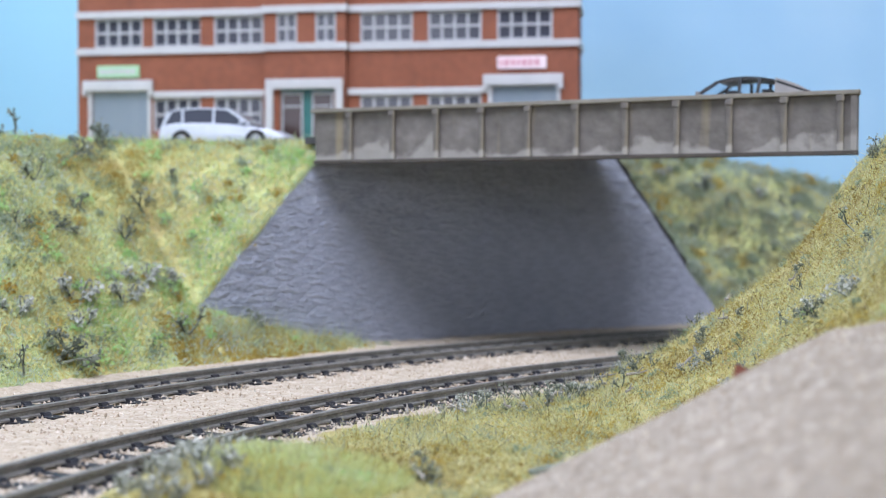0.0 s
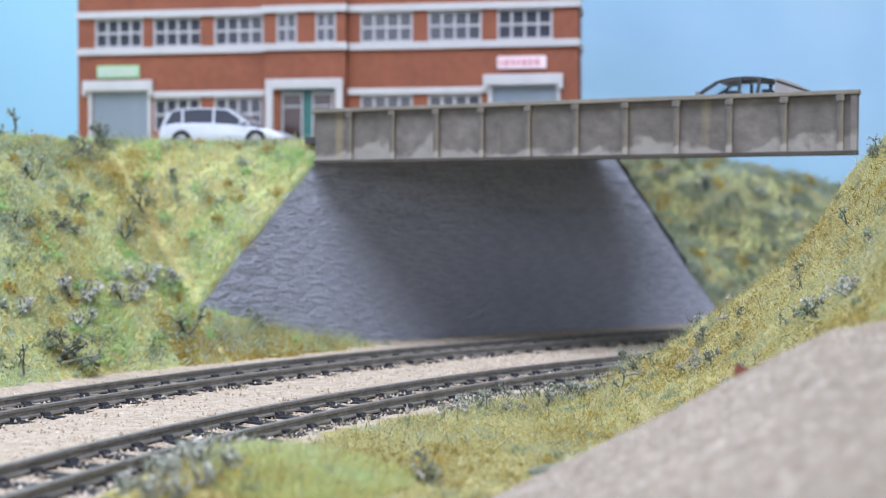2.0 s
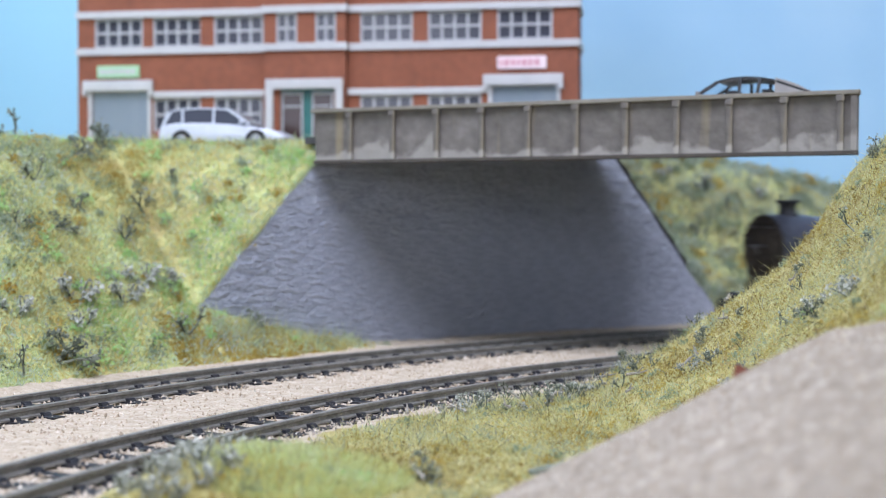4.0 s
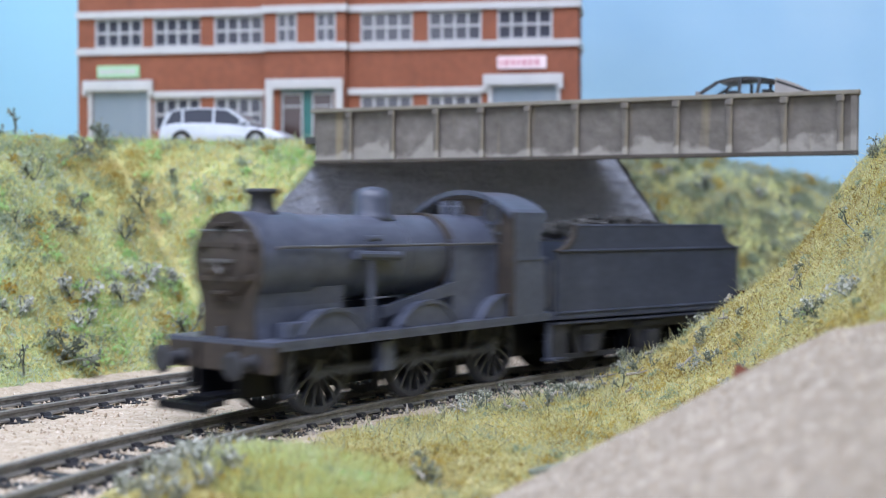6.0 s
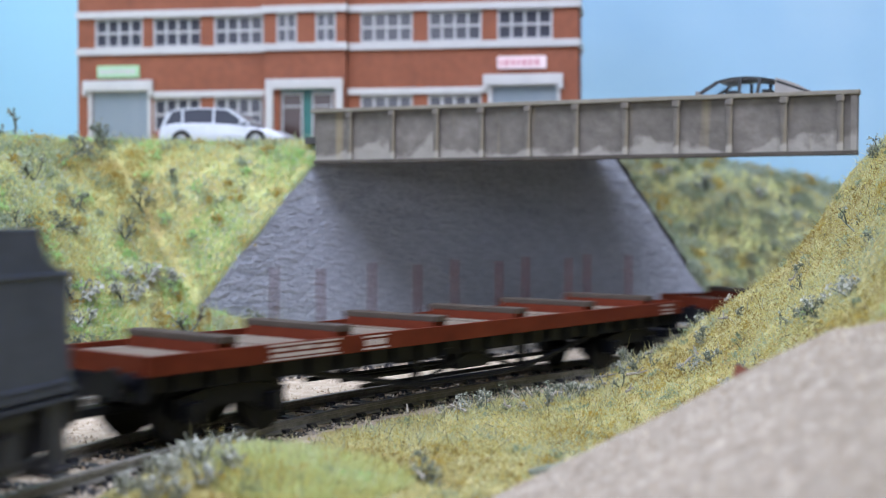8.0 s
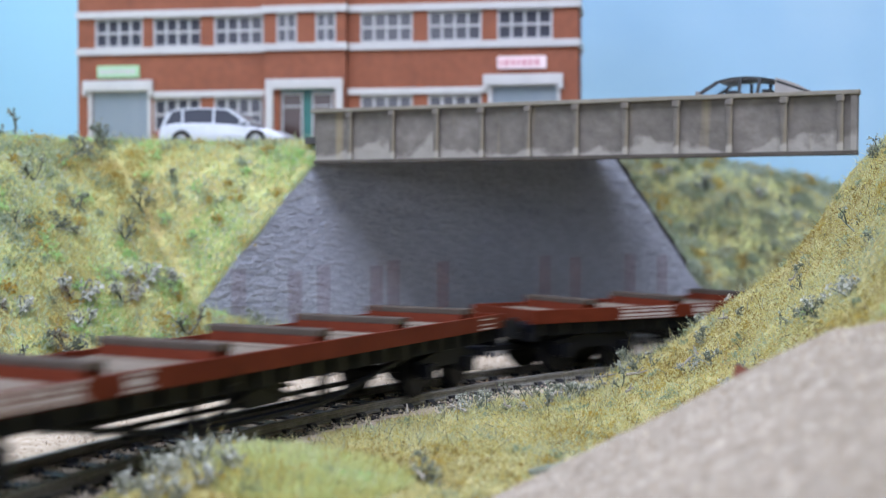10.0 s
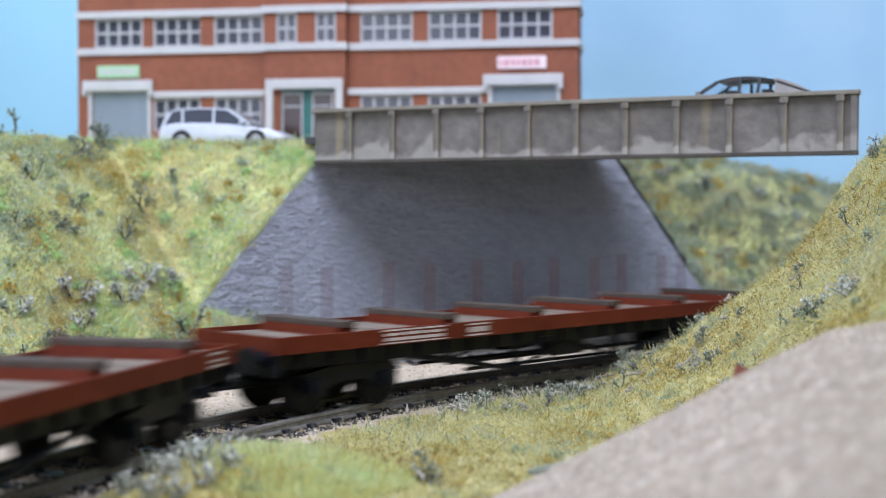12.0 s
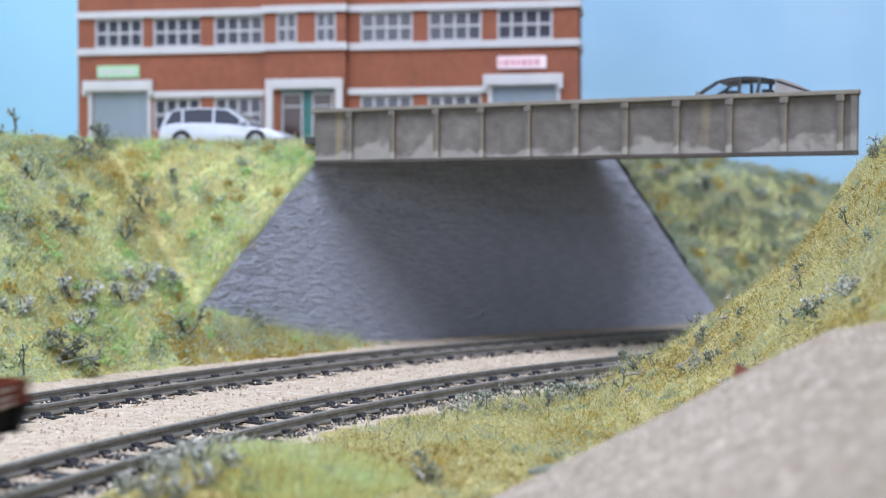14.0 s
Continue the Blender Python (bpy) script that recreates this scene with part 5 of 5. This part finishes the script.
    # splashers
    for x in (36, 1, -33):
        for s in (-1, 1):
            pts = [(x + 13.2 * math.cos(math.pi * k / 20) , 11 + 13.2 * math.sin(math.pi * k / 20)) for k in range(21)]
            pts = [(px, max(17.6, pz)) for px, pz in pts]
            bm = bmesh.new()
            prism(bm, pts, "y", s * 10.2, s * 14.6)
            rim = bmesh.new()
            arc_in = [(px, pz) for px, pz in pts if pz > 17.7]
            prism(rim, [(x + (px - x) * 1.03, pz + .4) for px, pz in arc_in] + [(x + (px - x) * .97, pz - .5) for px, pz in arc_in[::-1]], "y", s * 14.2, s * 15.1)
            part("splasher_rim", rim, BLACK, loco)
            part("splasher", bm, BLACK, loco, smooth=True).data.set_sharp_from_angle(angle=radians(40))
    # side tank-like steps, pipes and rails along the boiler
    for s in (-1, 1):
        bm = bmesh.new()
        rod(bm, (-33, s * 11.7, 38.0), (50, s * 11.7, 38.4), .35, seg=8)
        for x in (-30, -8, 14, 34, 50):
            rod(bm, (x, s * 10.0, 38.2), (x, s * 11.9, 38.2), .42, seg=8)
        part("handrail", bm, STEEL, loco, "thin steel boiler handrail")
        part("reversing_rod", prism(bmesh.new(), [(-14, 25.2), (15, 20.8), (15, 23.4), (-14, 28.4)], "y", s * 10.9 - .5, s * 10.9 + .5), BLACK, loco)
        bm = bmesh.new()
        rod(bm, (20, s * 11.8, 36), (20, s * 11.8, 20), .9, seg=8)
        rod(bm, (26, s * 12.2, 36.2), (10, s * 12.2, 35.6), 1.1, seg=10)
        rod(bm, (16.5, s * 11.6, 40), (21.5, s * 11.6, 40), .7, seg=8)
        part("injector_pipe", bm, BLACK, loco)
        part("sandbox", box(bmesh.new(), 44, 50, s * 12 - 2, s * 12 + 2, 18.3, 21.8, .4), BLACK, loco)
        part("front_step", box(box(bmesh.new(), 50.4, 52.6, s * 15.4 - .4, s * 15.4 + .4, 6.4, 16.4), 49.8, 53.2, s * 15.8 - 1.3, s * 15.8 + 1.3, 6.0, 6.7), GRIME, loco)
        part("cab_step", box(box(bmesh.new(), -57.5, -51.5, s * 15.6 - .5, s * 15.6 + .5, 5.0, 15.4), -57.8, -51.2, s * 16 - 1.7, s * 16 + 1.7, 4.6, 5.4), BLACK, loco)
        part("brake_hanger", box(bmesh.new(), 14, 16.5, s * 9 - .8, s * 9 + .8, 3, 16, .2), UNDER, loco)
        part("brake_hanger", box(bmesh.new(), -18, -15.5, s * 9 - .8, s * 9 + .8, 3, 16, .2), UNDER, loco)
        part("footplate_bracket", box(bmesh.new(), 15, 20, s * 14 - 1.2, s * 14 + 1.2, 8.5, 15.6, .3), BLACK, loco)
    # cab
    bm = bmesh.new()
    for s in (-1, 1):
        prism(bm, [(-33, 18.3), (-48.5, 18.3), (-48.5, 32), (-47.4, 33), (-46, 36), (-45.8, 39), (-47, 42), (-48.5, 43.6), (-48.5, 46.4), (-33, 46.4)], "y", s * 16.4 - .5, s * 16.4 + .5)
    part("cab_side", bm, BLACK, loco)
    bm = bmesh.new()
    for s in (-1, 1):
        prism(bm, [(s * 10.9, 18.3), (s * 15.9, 18.3), (s * 15.9, 46.0), (s * 13.0, 48.6), (s * 12.4, 46.8), (s * 12.4, 38.6), (s * 10.9, 36)], "x", -34.1, -33.2)
    box(bm, -34.1, -33.2, -6.5, 6.5, 45.5, 50.2)
    part("cab_front", bm, RUSTY, loco, "brown-stained cab front sheet")
    for s in (-1, 1):
        part("spectacle_rim", lathe(bmesh.new(), [(2.6, -.3), (3.1, -.3), (3.1, .5), (2.6, .5)], (-33.0, s * 9.3, 46.2), "x", 20, close=False), BLACK, loco)
    arc = [(-16.8 + 33.6 * k / 20, 45.6 + 6.6 * math.sin(math.pi * k / 20) ** .72) for k in range(21)]
    bm = bmesh.new()
    prism(bm, arc + [(y, z - .8) for y, z in arc[::-1]], "x", -49.6, -31.8)
    part("cab_roof", bm, BLACK, loco, "curved sooty cab roof", smooth=False)
    part("roof_rib", prism(bmesh.new(), [(y, z + .5) for y, z in arc] + [(y, z - .9) for y, z in arc[::-1]], "x", -32.6, -31.6), BLACK, loco)
    for s in (-1, 1):
        part("cab_beading", box(bmesh.new(), -48.5, -33, s * 17.0 - .12, s * 17.0 + .12, 33.4, 34.2), BLACK, loco)
        part("cab_pillar", box(bmesh.new(), -33.6, -32.4, s * 16.2 - .7, s * 16.2 + .7, 18.3, 46.6, .2), RUSTY, loco, "brown-stained cab corner pillar")
        part("cab_handrail", rod(bmesh.new(), (-49.6, s * 16.8, 20), (-49.6, s * 16.8, 32), .3, seg=6), STEEL, loco)
    # front
    part("buffer_beam", box(bmesh.new(), 55.6, 57.8, -17, 17, 11.4, 17.4, .2), RUSTY, loco, "grimy dark brown front buffer beam")
    for s in (-1, 1):
        part("buffer", lathe(bmesh.new(), [(2.0, 57.8), (2.0, 58.6), (1.5, 58.8), (1.4, 62), (.9, 62.1), (.9, 63.4), (3.1, 63.6), (3.1, 64.3), (2.2, 64.6)], (0, s * 11.4, 13.6), "x", 20), GRIME, loco)
    part("lamp_iron", box(bmesh.new(), 56.6, 57.2, -.6, .6, 18.3, 21), BLACK, loco)
    bm = bmesh.new()
    box(bm, 53, 63, -3.0, 3.0, 5.0, 6.4, .3)
    box(bm, 62, 68.5, -6.0, -3.5, 4.4, 5.6, .3)
    box(bm, 62, 68.5, 3.5, 6.0, 4.4, 5.6, .3)
    box(bm, 61, 63, -6.0, 6.0, 4.4, 5.8, .3)
    box(bm, 67, 68.5, -8, 8, 3.6, 5.6, .3)
    part("coupling", bm, UNDER, loco, "black tension-lock coupling")
    wheels = []
    for x in (36, 1, -33):
        wheels.append((make_wheelset(loco, x, 10.5, 15), x, 10.5))
    rods = []
    for s in (-1, 1):
        bm = bmesh.new()
        box(bm, -35, 38, s * 12.4 - .5, s * 12.4 + .5, -.85, .85, .2)
        for x in (36, 1, -33):
            rod(bm, (x, s * 11.6, 0), (x, s * 13.2, 0), 1.7, seg=14)
        rods.append(part("coupling_rod", bm, WHEEL, loco, "oily black coupling rod"))
    return loco, wheels, rods


def make_tender():
    t = thing("coal_tender", "grimy black six-wheeled coal tender loaded with coal", "tender", group="train vehicles")
    # local origin at its middle axle; the body runs 43 mm each way
    part("running_plate", box(box(bmesh.new(), -42, 43, -17, 17, 16.2, 17.2), -42, 43, -17, 17, 14.8, 15.4), TENDER_BLACK, t)
    bm = bmesh.new()
    prof = [(-41, 17.2), (42, 17.2), (42, 35.4), (40, 35.6), (38, 36.2), (36, 37.6), (34.8, 39.6), (34.2, 42.6), (-33.2, 42.6), (-33.8, 40.4), (-35.2, 38.4), (-37.2, 36.9), (-39.2, 36.2), (-41, 36.0)]
    for s in (-1, 1):
        prism(bm, prof, "y", s * 16.2 - .5, s * 16.2 + .5)
    part("tank_side", bm, TENDER_BLACK, t)
    bm = bmesh.new()
    box(bm, -41, -40, -15.7, 15.7, 17.2, 36.0)
    box(bm, 30, 31, -15.7, 15.7, 17.2, 38)
    box(bm, -40, 30, -15.7, 15.7, 33, 34)
    box(bm, -34, -33, -15.7, 15.7, 34, 42.4)
    part("tank", bm, TENDER_BLACK, t)
    for s in (-1, 1):
        bm = bmesh.new()
        rod(bm, (-41, s * 16.9, 35.6), (41, s * 16.9, 35.6), .4, seg=8)
        rod(bm, (-33, s * 16.4, 42.7), (34, s * 16.4, 42.7), .45, seg=8)
        rod(bm, (-41, s * 16.8, 18.0), (42, s * 16.8, 18.0), .35, seg=8)
        part("beading", bm, TENDER_BLACK, t)
        part("tender_handrail", rod(bmesh.new(), (43.8, s * 16.6, 19), (43.8, s * 16.6, 33), .35, seg=6), STEEL, t)
        # outside frame with openings between the axleboxes
        bm = bmesh.new()
        y0, y1 = s * 13.2 - .6, s * 13.2 + .6
        box(bm, -41, 42, y0, y1, 11.8, 14.8)
        for x in (26, 0, -26):
            prism(bm, [(x - 7, 11.8), (x - 5, 5.5), (x + 5, 5.5), (x + 7, 11.8)], "y", y0, y1)
        box(bm, -37, 37, y0, y1, 4.4, 5.8)
        box(bm, -41, -35, y0, y1, 6.5, 11.8)
        box(bm, 36, 43, y0, y1, 6.5, 11.8)
        part("outside_frame", bm, GRIME, t)
        for x in (26, 0, -26):
            part("axlebox", box(box(bmesh.new(), x - 2.3, x + 2.3, s * 14.6 - 1.2, s * 14.6 + 1.2, 6, 11, .4), x - 5.5, x + 5.5, s * 14.6 - .8, s * 14.6 + .8, 12.4, 14.0, .3), GRIME, t)
        part("tender_step", box(box(bmesh.new(), -41, -35.5, s * 15.4 - .5, s * 15.4 + .5, 3.4, 14.6), -41.2, -35.3, s * 15.8 - 1.4, s * 15.8 + 1.4, 3.0, 3.9), GRIME, t)
        part("guard_iron", box(bmesh.new(), -41.5, -40, s * 9 - 1.2, s * 9 + 1.2, 1.6, 11, .2), GRIME, t)
        part("tender_step", box(box(bmesh.new(), 37, 43, s * 15.4 - .5, s * 15.4 + .5, 4.5, 14.6), 36.8, 43.2, s * 15.8 - 1.6, s * 15.8 + 1.6, 4.2, 5.0), GRIME, t)
        part("buffer", lathe(bmesh.new(), [(2.0, 0), (2.0, -1), (1.4, -1.2), (1.4, -4.4), (3.0, -4.6), (3.0, -5.2)], (-43.2, s * 11.4, 13.6), "x", 18), UNDER, t)
    # curled coping at the front of the coal space
    curl = [(42 - 7.6 * math.sin(math.pi * k / 12 * .5) , 35.5 + 7.2 * (1 - math.cos(math.pi * k / 12 * .5))) for k in range(13)]
    for s in (-1, 1):
        part("coping", prism(bmesh.new(), [(x + .5, z + .3) for x, z in curl] + [(x - .3, z - .4) for x, z in curl[::-1]], "y", s * 16.2 - .9, s * 16.2 + .9), RUSTY, t, "brown-stained curled coping")
    part("brake_column", rod(rod(bmesh.new(), (40, -10, 17), (40, -10, 40), .6, seg=8), (40, -13, 40.2), (40, -7, 40.2), .5, seg=8), GRIME, t)
    part("front_locker", box(bmesh.new(), 31, 38, -14, -6, 17.2, 38.6, .4), GRIME, t)
    part("buffer_beam", box(bmesh.new(), -43.2, -41, -16.5, 16.5, 10.8, 16.2), UNDER, t)
    part("drawbar", box(bmesh.new(), 42, 56, -2, 2, 9, 10.5), UNDER, t)
    rnd = random.Random(5)
    bm = bmesh.new()
    for k in range(420):
        x, y = rnd.uniform(-32, 30), rnd.uniform(-14.6, 14.6)
        hill = 37.5 + 7.5 * max(0, 1 - (y / 17) ** 2) * max(0, 1 - ((x - 2) / 40) ** 2)
        r = rnd.uniform(.9, 1.9)
        m = Matrix.Translation((x, y, hill + rnd.uniform(-1.4, .2))) @ Euler([rnd.uniform(0, 6) for _ in range(3)]).to_matrix().to_4x4() @ Matrix.Diagonal((r, r * rnd.uniform(.6, 1), r * rnd.uniform(.5, .9), 1))
        bmesh.ops.create_icosphere(bm, subdivisions=1, radius=1.0, matrix=m)
    box(bm, -33, 30, -15.4, 15.4, 34, 38)
    tagged(part("coal_load", bm, COAL, t, "heaped dull black coal"), kind="stuff")
    return t, [(make_wheelset(t, x, 8.4, 0), x, 8.4) for x in (26, 0, -26)]


WAGON_HALF = 104.5
BOGIE_X = 80.0


def make_wagon():
    w = thing("bolster_wagon", "bauxite-red bogie bolster wagon with six empty timber bolsters", "wagon", group="train vehicles")
    L = WAGON_HALF
    bm = bmesh.new()
    for s in (-1, 1):
        box(bm, -L, L, s * 15.9 - .6, s * 15.9 + .6, 14.8, 18.7, .15)
    for e in (-1, 1):
        box(bm, e * (L - .6) - .6, e * (L - .6) + .6, -15.3, 15.3, 14.8, 18.7)
    part("solebar", bm, RED, w, "bauxite-red side and end rails")
    for k in range(40):
        x0 = -L + 1.3 + (2 * L - 2.6) * k / 40
        if k == 0:
            plank = finish("plank", box(bmesh.new(), 0.12, (2 * L - 2.6) / 40 - .12, -15.2, 15.2, 0, 1.2), PLANK)
        shared("plank", plank, w, at(x0, 0, 16.2 + .1 * ((k * 7) % 3)))
    bm = bmesh.new()
    for s in (-1, 1):
        box(bm, -L + 2, L - 2, s * 13.5 - .6, s * 13.5 + .6, 11.2, 14.8)
        for k in range(22):
            x = -L + 8 + (2 * L - 16) * k / 21
            box(bm, x - .5, x + .5, s * 14.6 - .6, s * 14.6 + .6, 11.4, 14.8)
    box(bm, -L + 2, L - 2, -5, 5, 11.5, 15.4)
    part("underframe", bm, UNDER, w, "black underframe")
    for s in (-1, 1):
        bm = bmesh.new()
        y = s * 12.4
        for (a, b) in (((-60, 11.4), (-22, 4.6)), ((-22, 4.6), (22, 4.6)), ((22, 4.6), (60, 11.4))):
            rod(bm, (a[0], y, a[1]), (b[0], y, b[1]), .75, seg=6)
        for x in (-22, 22):
            box(bm, x - .8, x + .8, y - .8, y + .8, 4.2, 11.2)
        rod(bm, (-22, y, 4.8), (0, y, 11), .5, seg=6)
        rod(bm, (22, y, 4.8), (0, y, 11), .5, seg=6)
        part("truss_rod", bm, UNDER, w)
        bm = bmesh.new()
        rod(bm, (-48, s * 10.4, 7.4), (46, s * 10.4, 8.0), .55, seg=6)
        rod(bm, (-40, s * 9.0, 5.2), (38, s * 9.0, 5.6), .5, seg=6)
        box(bm, -8, 6, s * 9.8 - 2.4, s * 9.8 + 2.4, 6.8, 11.4, .3)
        part("brake_rigging", bm, UNDER, w)
        part("brake_wheel", lathe(bmesh.new(), [(2.9, -.3), (3.5, -.3), (3.5, .3), (2.9, .3)], (12, s * 15.0, 9.5), "y", 20, close=False), UNDER, w)
        for e in (-1, 1):
            part("buffer", lathe(bmesh.new(), [(2.0, 0), (2.0, e * 1), (1.4, e * 1.2), (1.4, e * 3.8), (3.1, e * 4), (3.1, e * 4.8)], (e * L, s * 11.4, 13.6), "x", 18), UNDER, w)
        # weathered white lettering, too small to read
        for x0, x1, z0, z1 in ((52.5, 74, 15.1, 15.4), (52.5, 74, 18.1, 18.5), (53.5, 73, 15.8, 16.5), (53.5, 59.5, 17.0, 17.6), (60.5, 66.5, 17.0, 17.7), (67.5, 73, 17.0, 17.6),
                               (36.7, 44.7, 15.2, 15.6), (36.7, 44.7, 17.9, 18.3), (37.5, 40.5, 16.1, 17.4), (41.1, 44.1, 16.1, 17.4), (-98.5, -91.5, 15.1, 15.5), (-98.5, -91.5, 16.2, 16.6), (-98.5, -91.5, 17.6, 18.0)):
            xa, xb = (x0, x1) if s > 0 else (-x1, -x0)
            part("lettering_bar", box(bmesh.new(), xa, xb, s * 16.5 - .07, s * 16.5 + .07, z0, z1), LETTER, w)
    bol = bmesh.new()
    prism(bol, [(-3.2, 16.0), (3.2, 16.0), (2.4, 19.7), (-2.4, 19.7)], "y", -14.6, 14.6)
    bol = finish("bolster", bol, RED)
    cap = finish("baulk", box(bmesh.new(), -2.4, 2.4, -15.2, 15.2, 19.6, 21.1, .3), BAULK)
    sta = finish("stanchion", box(bmesh.new(), -.2, .2, -.3, .3, 0, 13.8, .08), RED)
    for k in range(6):
        x = -86.5 + 34.0 * k
        b = shared("bolster", bol, w, at(x, 0, 0))
        shared("baulk", cap, b, at(0, 0, 0))
        for s in (-1, 1):
            shared("stanchion", sta, b, at(0, s * 7.6, 19.6))
    # bogies
    wheels = []
    for e in (-1, 1):
        bx = e * BOGIE_X
        bm = bmesh.new()
        for s in (-1, 1):
            y = s * 11.8
            prism(bm, [(bx - 15, 9.2), (bx - 14, 5.2), (bx - 10.5, 4.2), (bx - 7, 5.6), (bx - 4, 7), (bx + 4, 7), (bx + 7, 5.6), (bx + 10.5, 4.2), (bx + 14, 5.2), (bx + 15, 9.2), (bx + 5, 10.8), (bx - 5, 10.8)], "y", y - .7, y + .7)
        box(bm, bx - 4, bx + 4, -12, 12, 7.2, 11.6)
        bogie = part("bogie", bm, UNDER, w, "black diamond-frame bogie")
        for s in (-1, 1):
            for dx in (-11, 11):
                part("axlebox", box(bmesh.new(), bx + dx - 1.8, bx + dx + 1.8, s * 13.2 - 1, s * 13.2 + 1, 4.4, 8.4, .3), UNDER, bogie)
        for dx in (-11, 11):
            ax = part("wheelset", rod(bmesh.new(), (0, -9, 0), (0, 9, 0), 1.0, seg=8), UNDER, w)
            ax.matrix_basis = at(bx + dx, 0, 6.3)
            for s in (-1, 1):
                bw = wheel_meshes("wheel", 6.3, 0)
                for v in bw.verts:
                    v.co.y = v.co.y * -s + s * 8.6
                part("wheel", bw, UNDER, ax)
            wheels.append((ax, bx + dx, 6.3))
        part("coupling", box(box(bmesh.new(), e * (L - 6), e * (L + 12.5), -2.2, 2.2, 6.2, 8.0, .3), e * (L + 9), e * (L + 12.5), -5.5, 5.5, 5.6, 8.2, .3), UNDER, w)
        part("headstock", box(bmesh.new(), e * (L - 1.6), e * (L + .2), -15.4, 15.4, 9.8, 14.7, .2), UNDER, w)
    return w, wheels


LETTER = mat("faded_white_lettering", [(0.36, 0.31, 0.30), (0.50, 0.46, 0.44)], 300, 0.7, 0.0)


def make_wagons(count):
    out = [make_wagon()]
    first = out[0][0]
    for _ in range(count - 1):
        c = copy_thing(first, at(0, 0, 0))
        axles = [o for o in c.children if o.name.startswith("wheelset")]
        axles = [(o, o.matrix_basis.translation.x / MM, 6.3) for o in axles]
        out.append((c, axles))
    return out


LOCO, LOCO_WHEELS, LOCO_RODS = make_loco()
TENDER, TENDER_WHEELS = make_tender()
WAGONS = make_wagons(4)


# every half second from 5 s
RUN = (1008.2, 1063.8, 1123.3, 1188.2, 1256.0, 1323.0, 1390.0, 1461.0, 1537.9, 1619.9, 1704.4, 1789.1, 1873.3, 1957.3, 2040.8, 2122.3, 2199.5, 2270.0, 2333.4)


def run(t):
    """How far the leading wheel has come along the near track, in mm."""
    if t <= 5.0:
        return RUN[0] - 112.0 * (5.0 - t)
    k = min(int((t - 5.0) / 0.5), len(RUN) - 2)
    f = (t - 5.0) / 0.5 - k
    p0, p1 = RUN[k], RUN[k + 1]
    m0 = (p1 - RUN[k - 1]) / 2 if k else p1 - p0
    m1 = (RUN[k + 2] - p0) / 2 if k + 2 < len(RUN) else p1 - p0
    return (2 * f ** 3 - 3 * f ** 2 + 1) * p0 + (f ** 3 - 2 * f ** 2 + f) * m0 + (3 * f ** 2 - 2 * f ** 3) * p1 + (f ** 3 - f ** 2) * m1


def chord(s_front, s_back):
    """The pose of a rigid vehicle that rides on two points of the curve."""
    a, b = (polar(R_NEAR, math.degrees(s / R_NEAR)) for s in (s_front, s_back))
    m, d = (a + b) / 2, a - b
    return at(m.x, m.y, 0, 0, 0, math.degrees(math.atan2(d.y, d.x)))


def motions():
    slow = [0.1 * k for k in range(141)]
    quick = [0.04 * k for k in range(351)]
    walk(LOCO, [(t, chord(run(t), run(t) - 66)) for t in slow])
    walk(TENDER, [(t, chord(run(t) - 106.3, run(t) - 158.3)) for t in slow])
    for k, (w, axles) in enumerate(WAGONS):
        mid = 311.3 + 231.4 * k
        walk(w, [(t, chord(run(t) - mid + BOGIE_X, run(t) - mid - BOGIE_X)) for t in slow])
    for axles, times in [(LOCO_WHEELS, slow), (TENDER_WHEELS, slow)] + [(a, quick) for _, a in WAGONS]:
        for ax, x, r in axles:
            walk(ax, [(t, at(x, 0, r, 0, math.degrees(run(t) / r), 0)) for t in times])
    for rod_ob, lead in zip(LOCO_RODS, (0, 90)):
        rows = []
        for t in slow:
            a = run(t) / 10.5 + radians(lead)
            rows.append((t, at(4.6 * math.sin(a), 0, 10.5 + 4.6 * math.cos(a))))
        walk(rod_ob, rows)


motions()
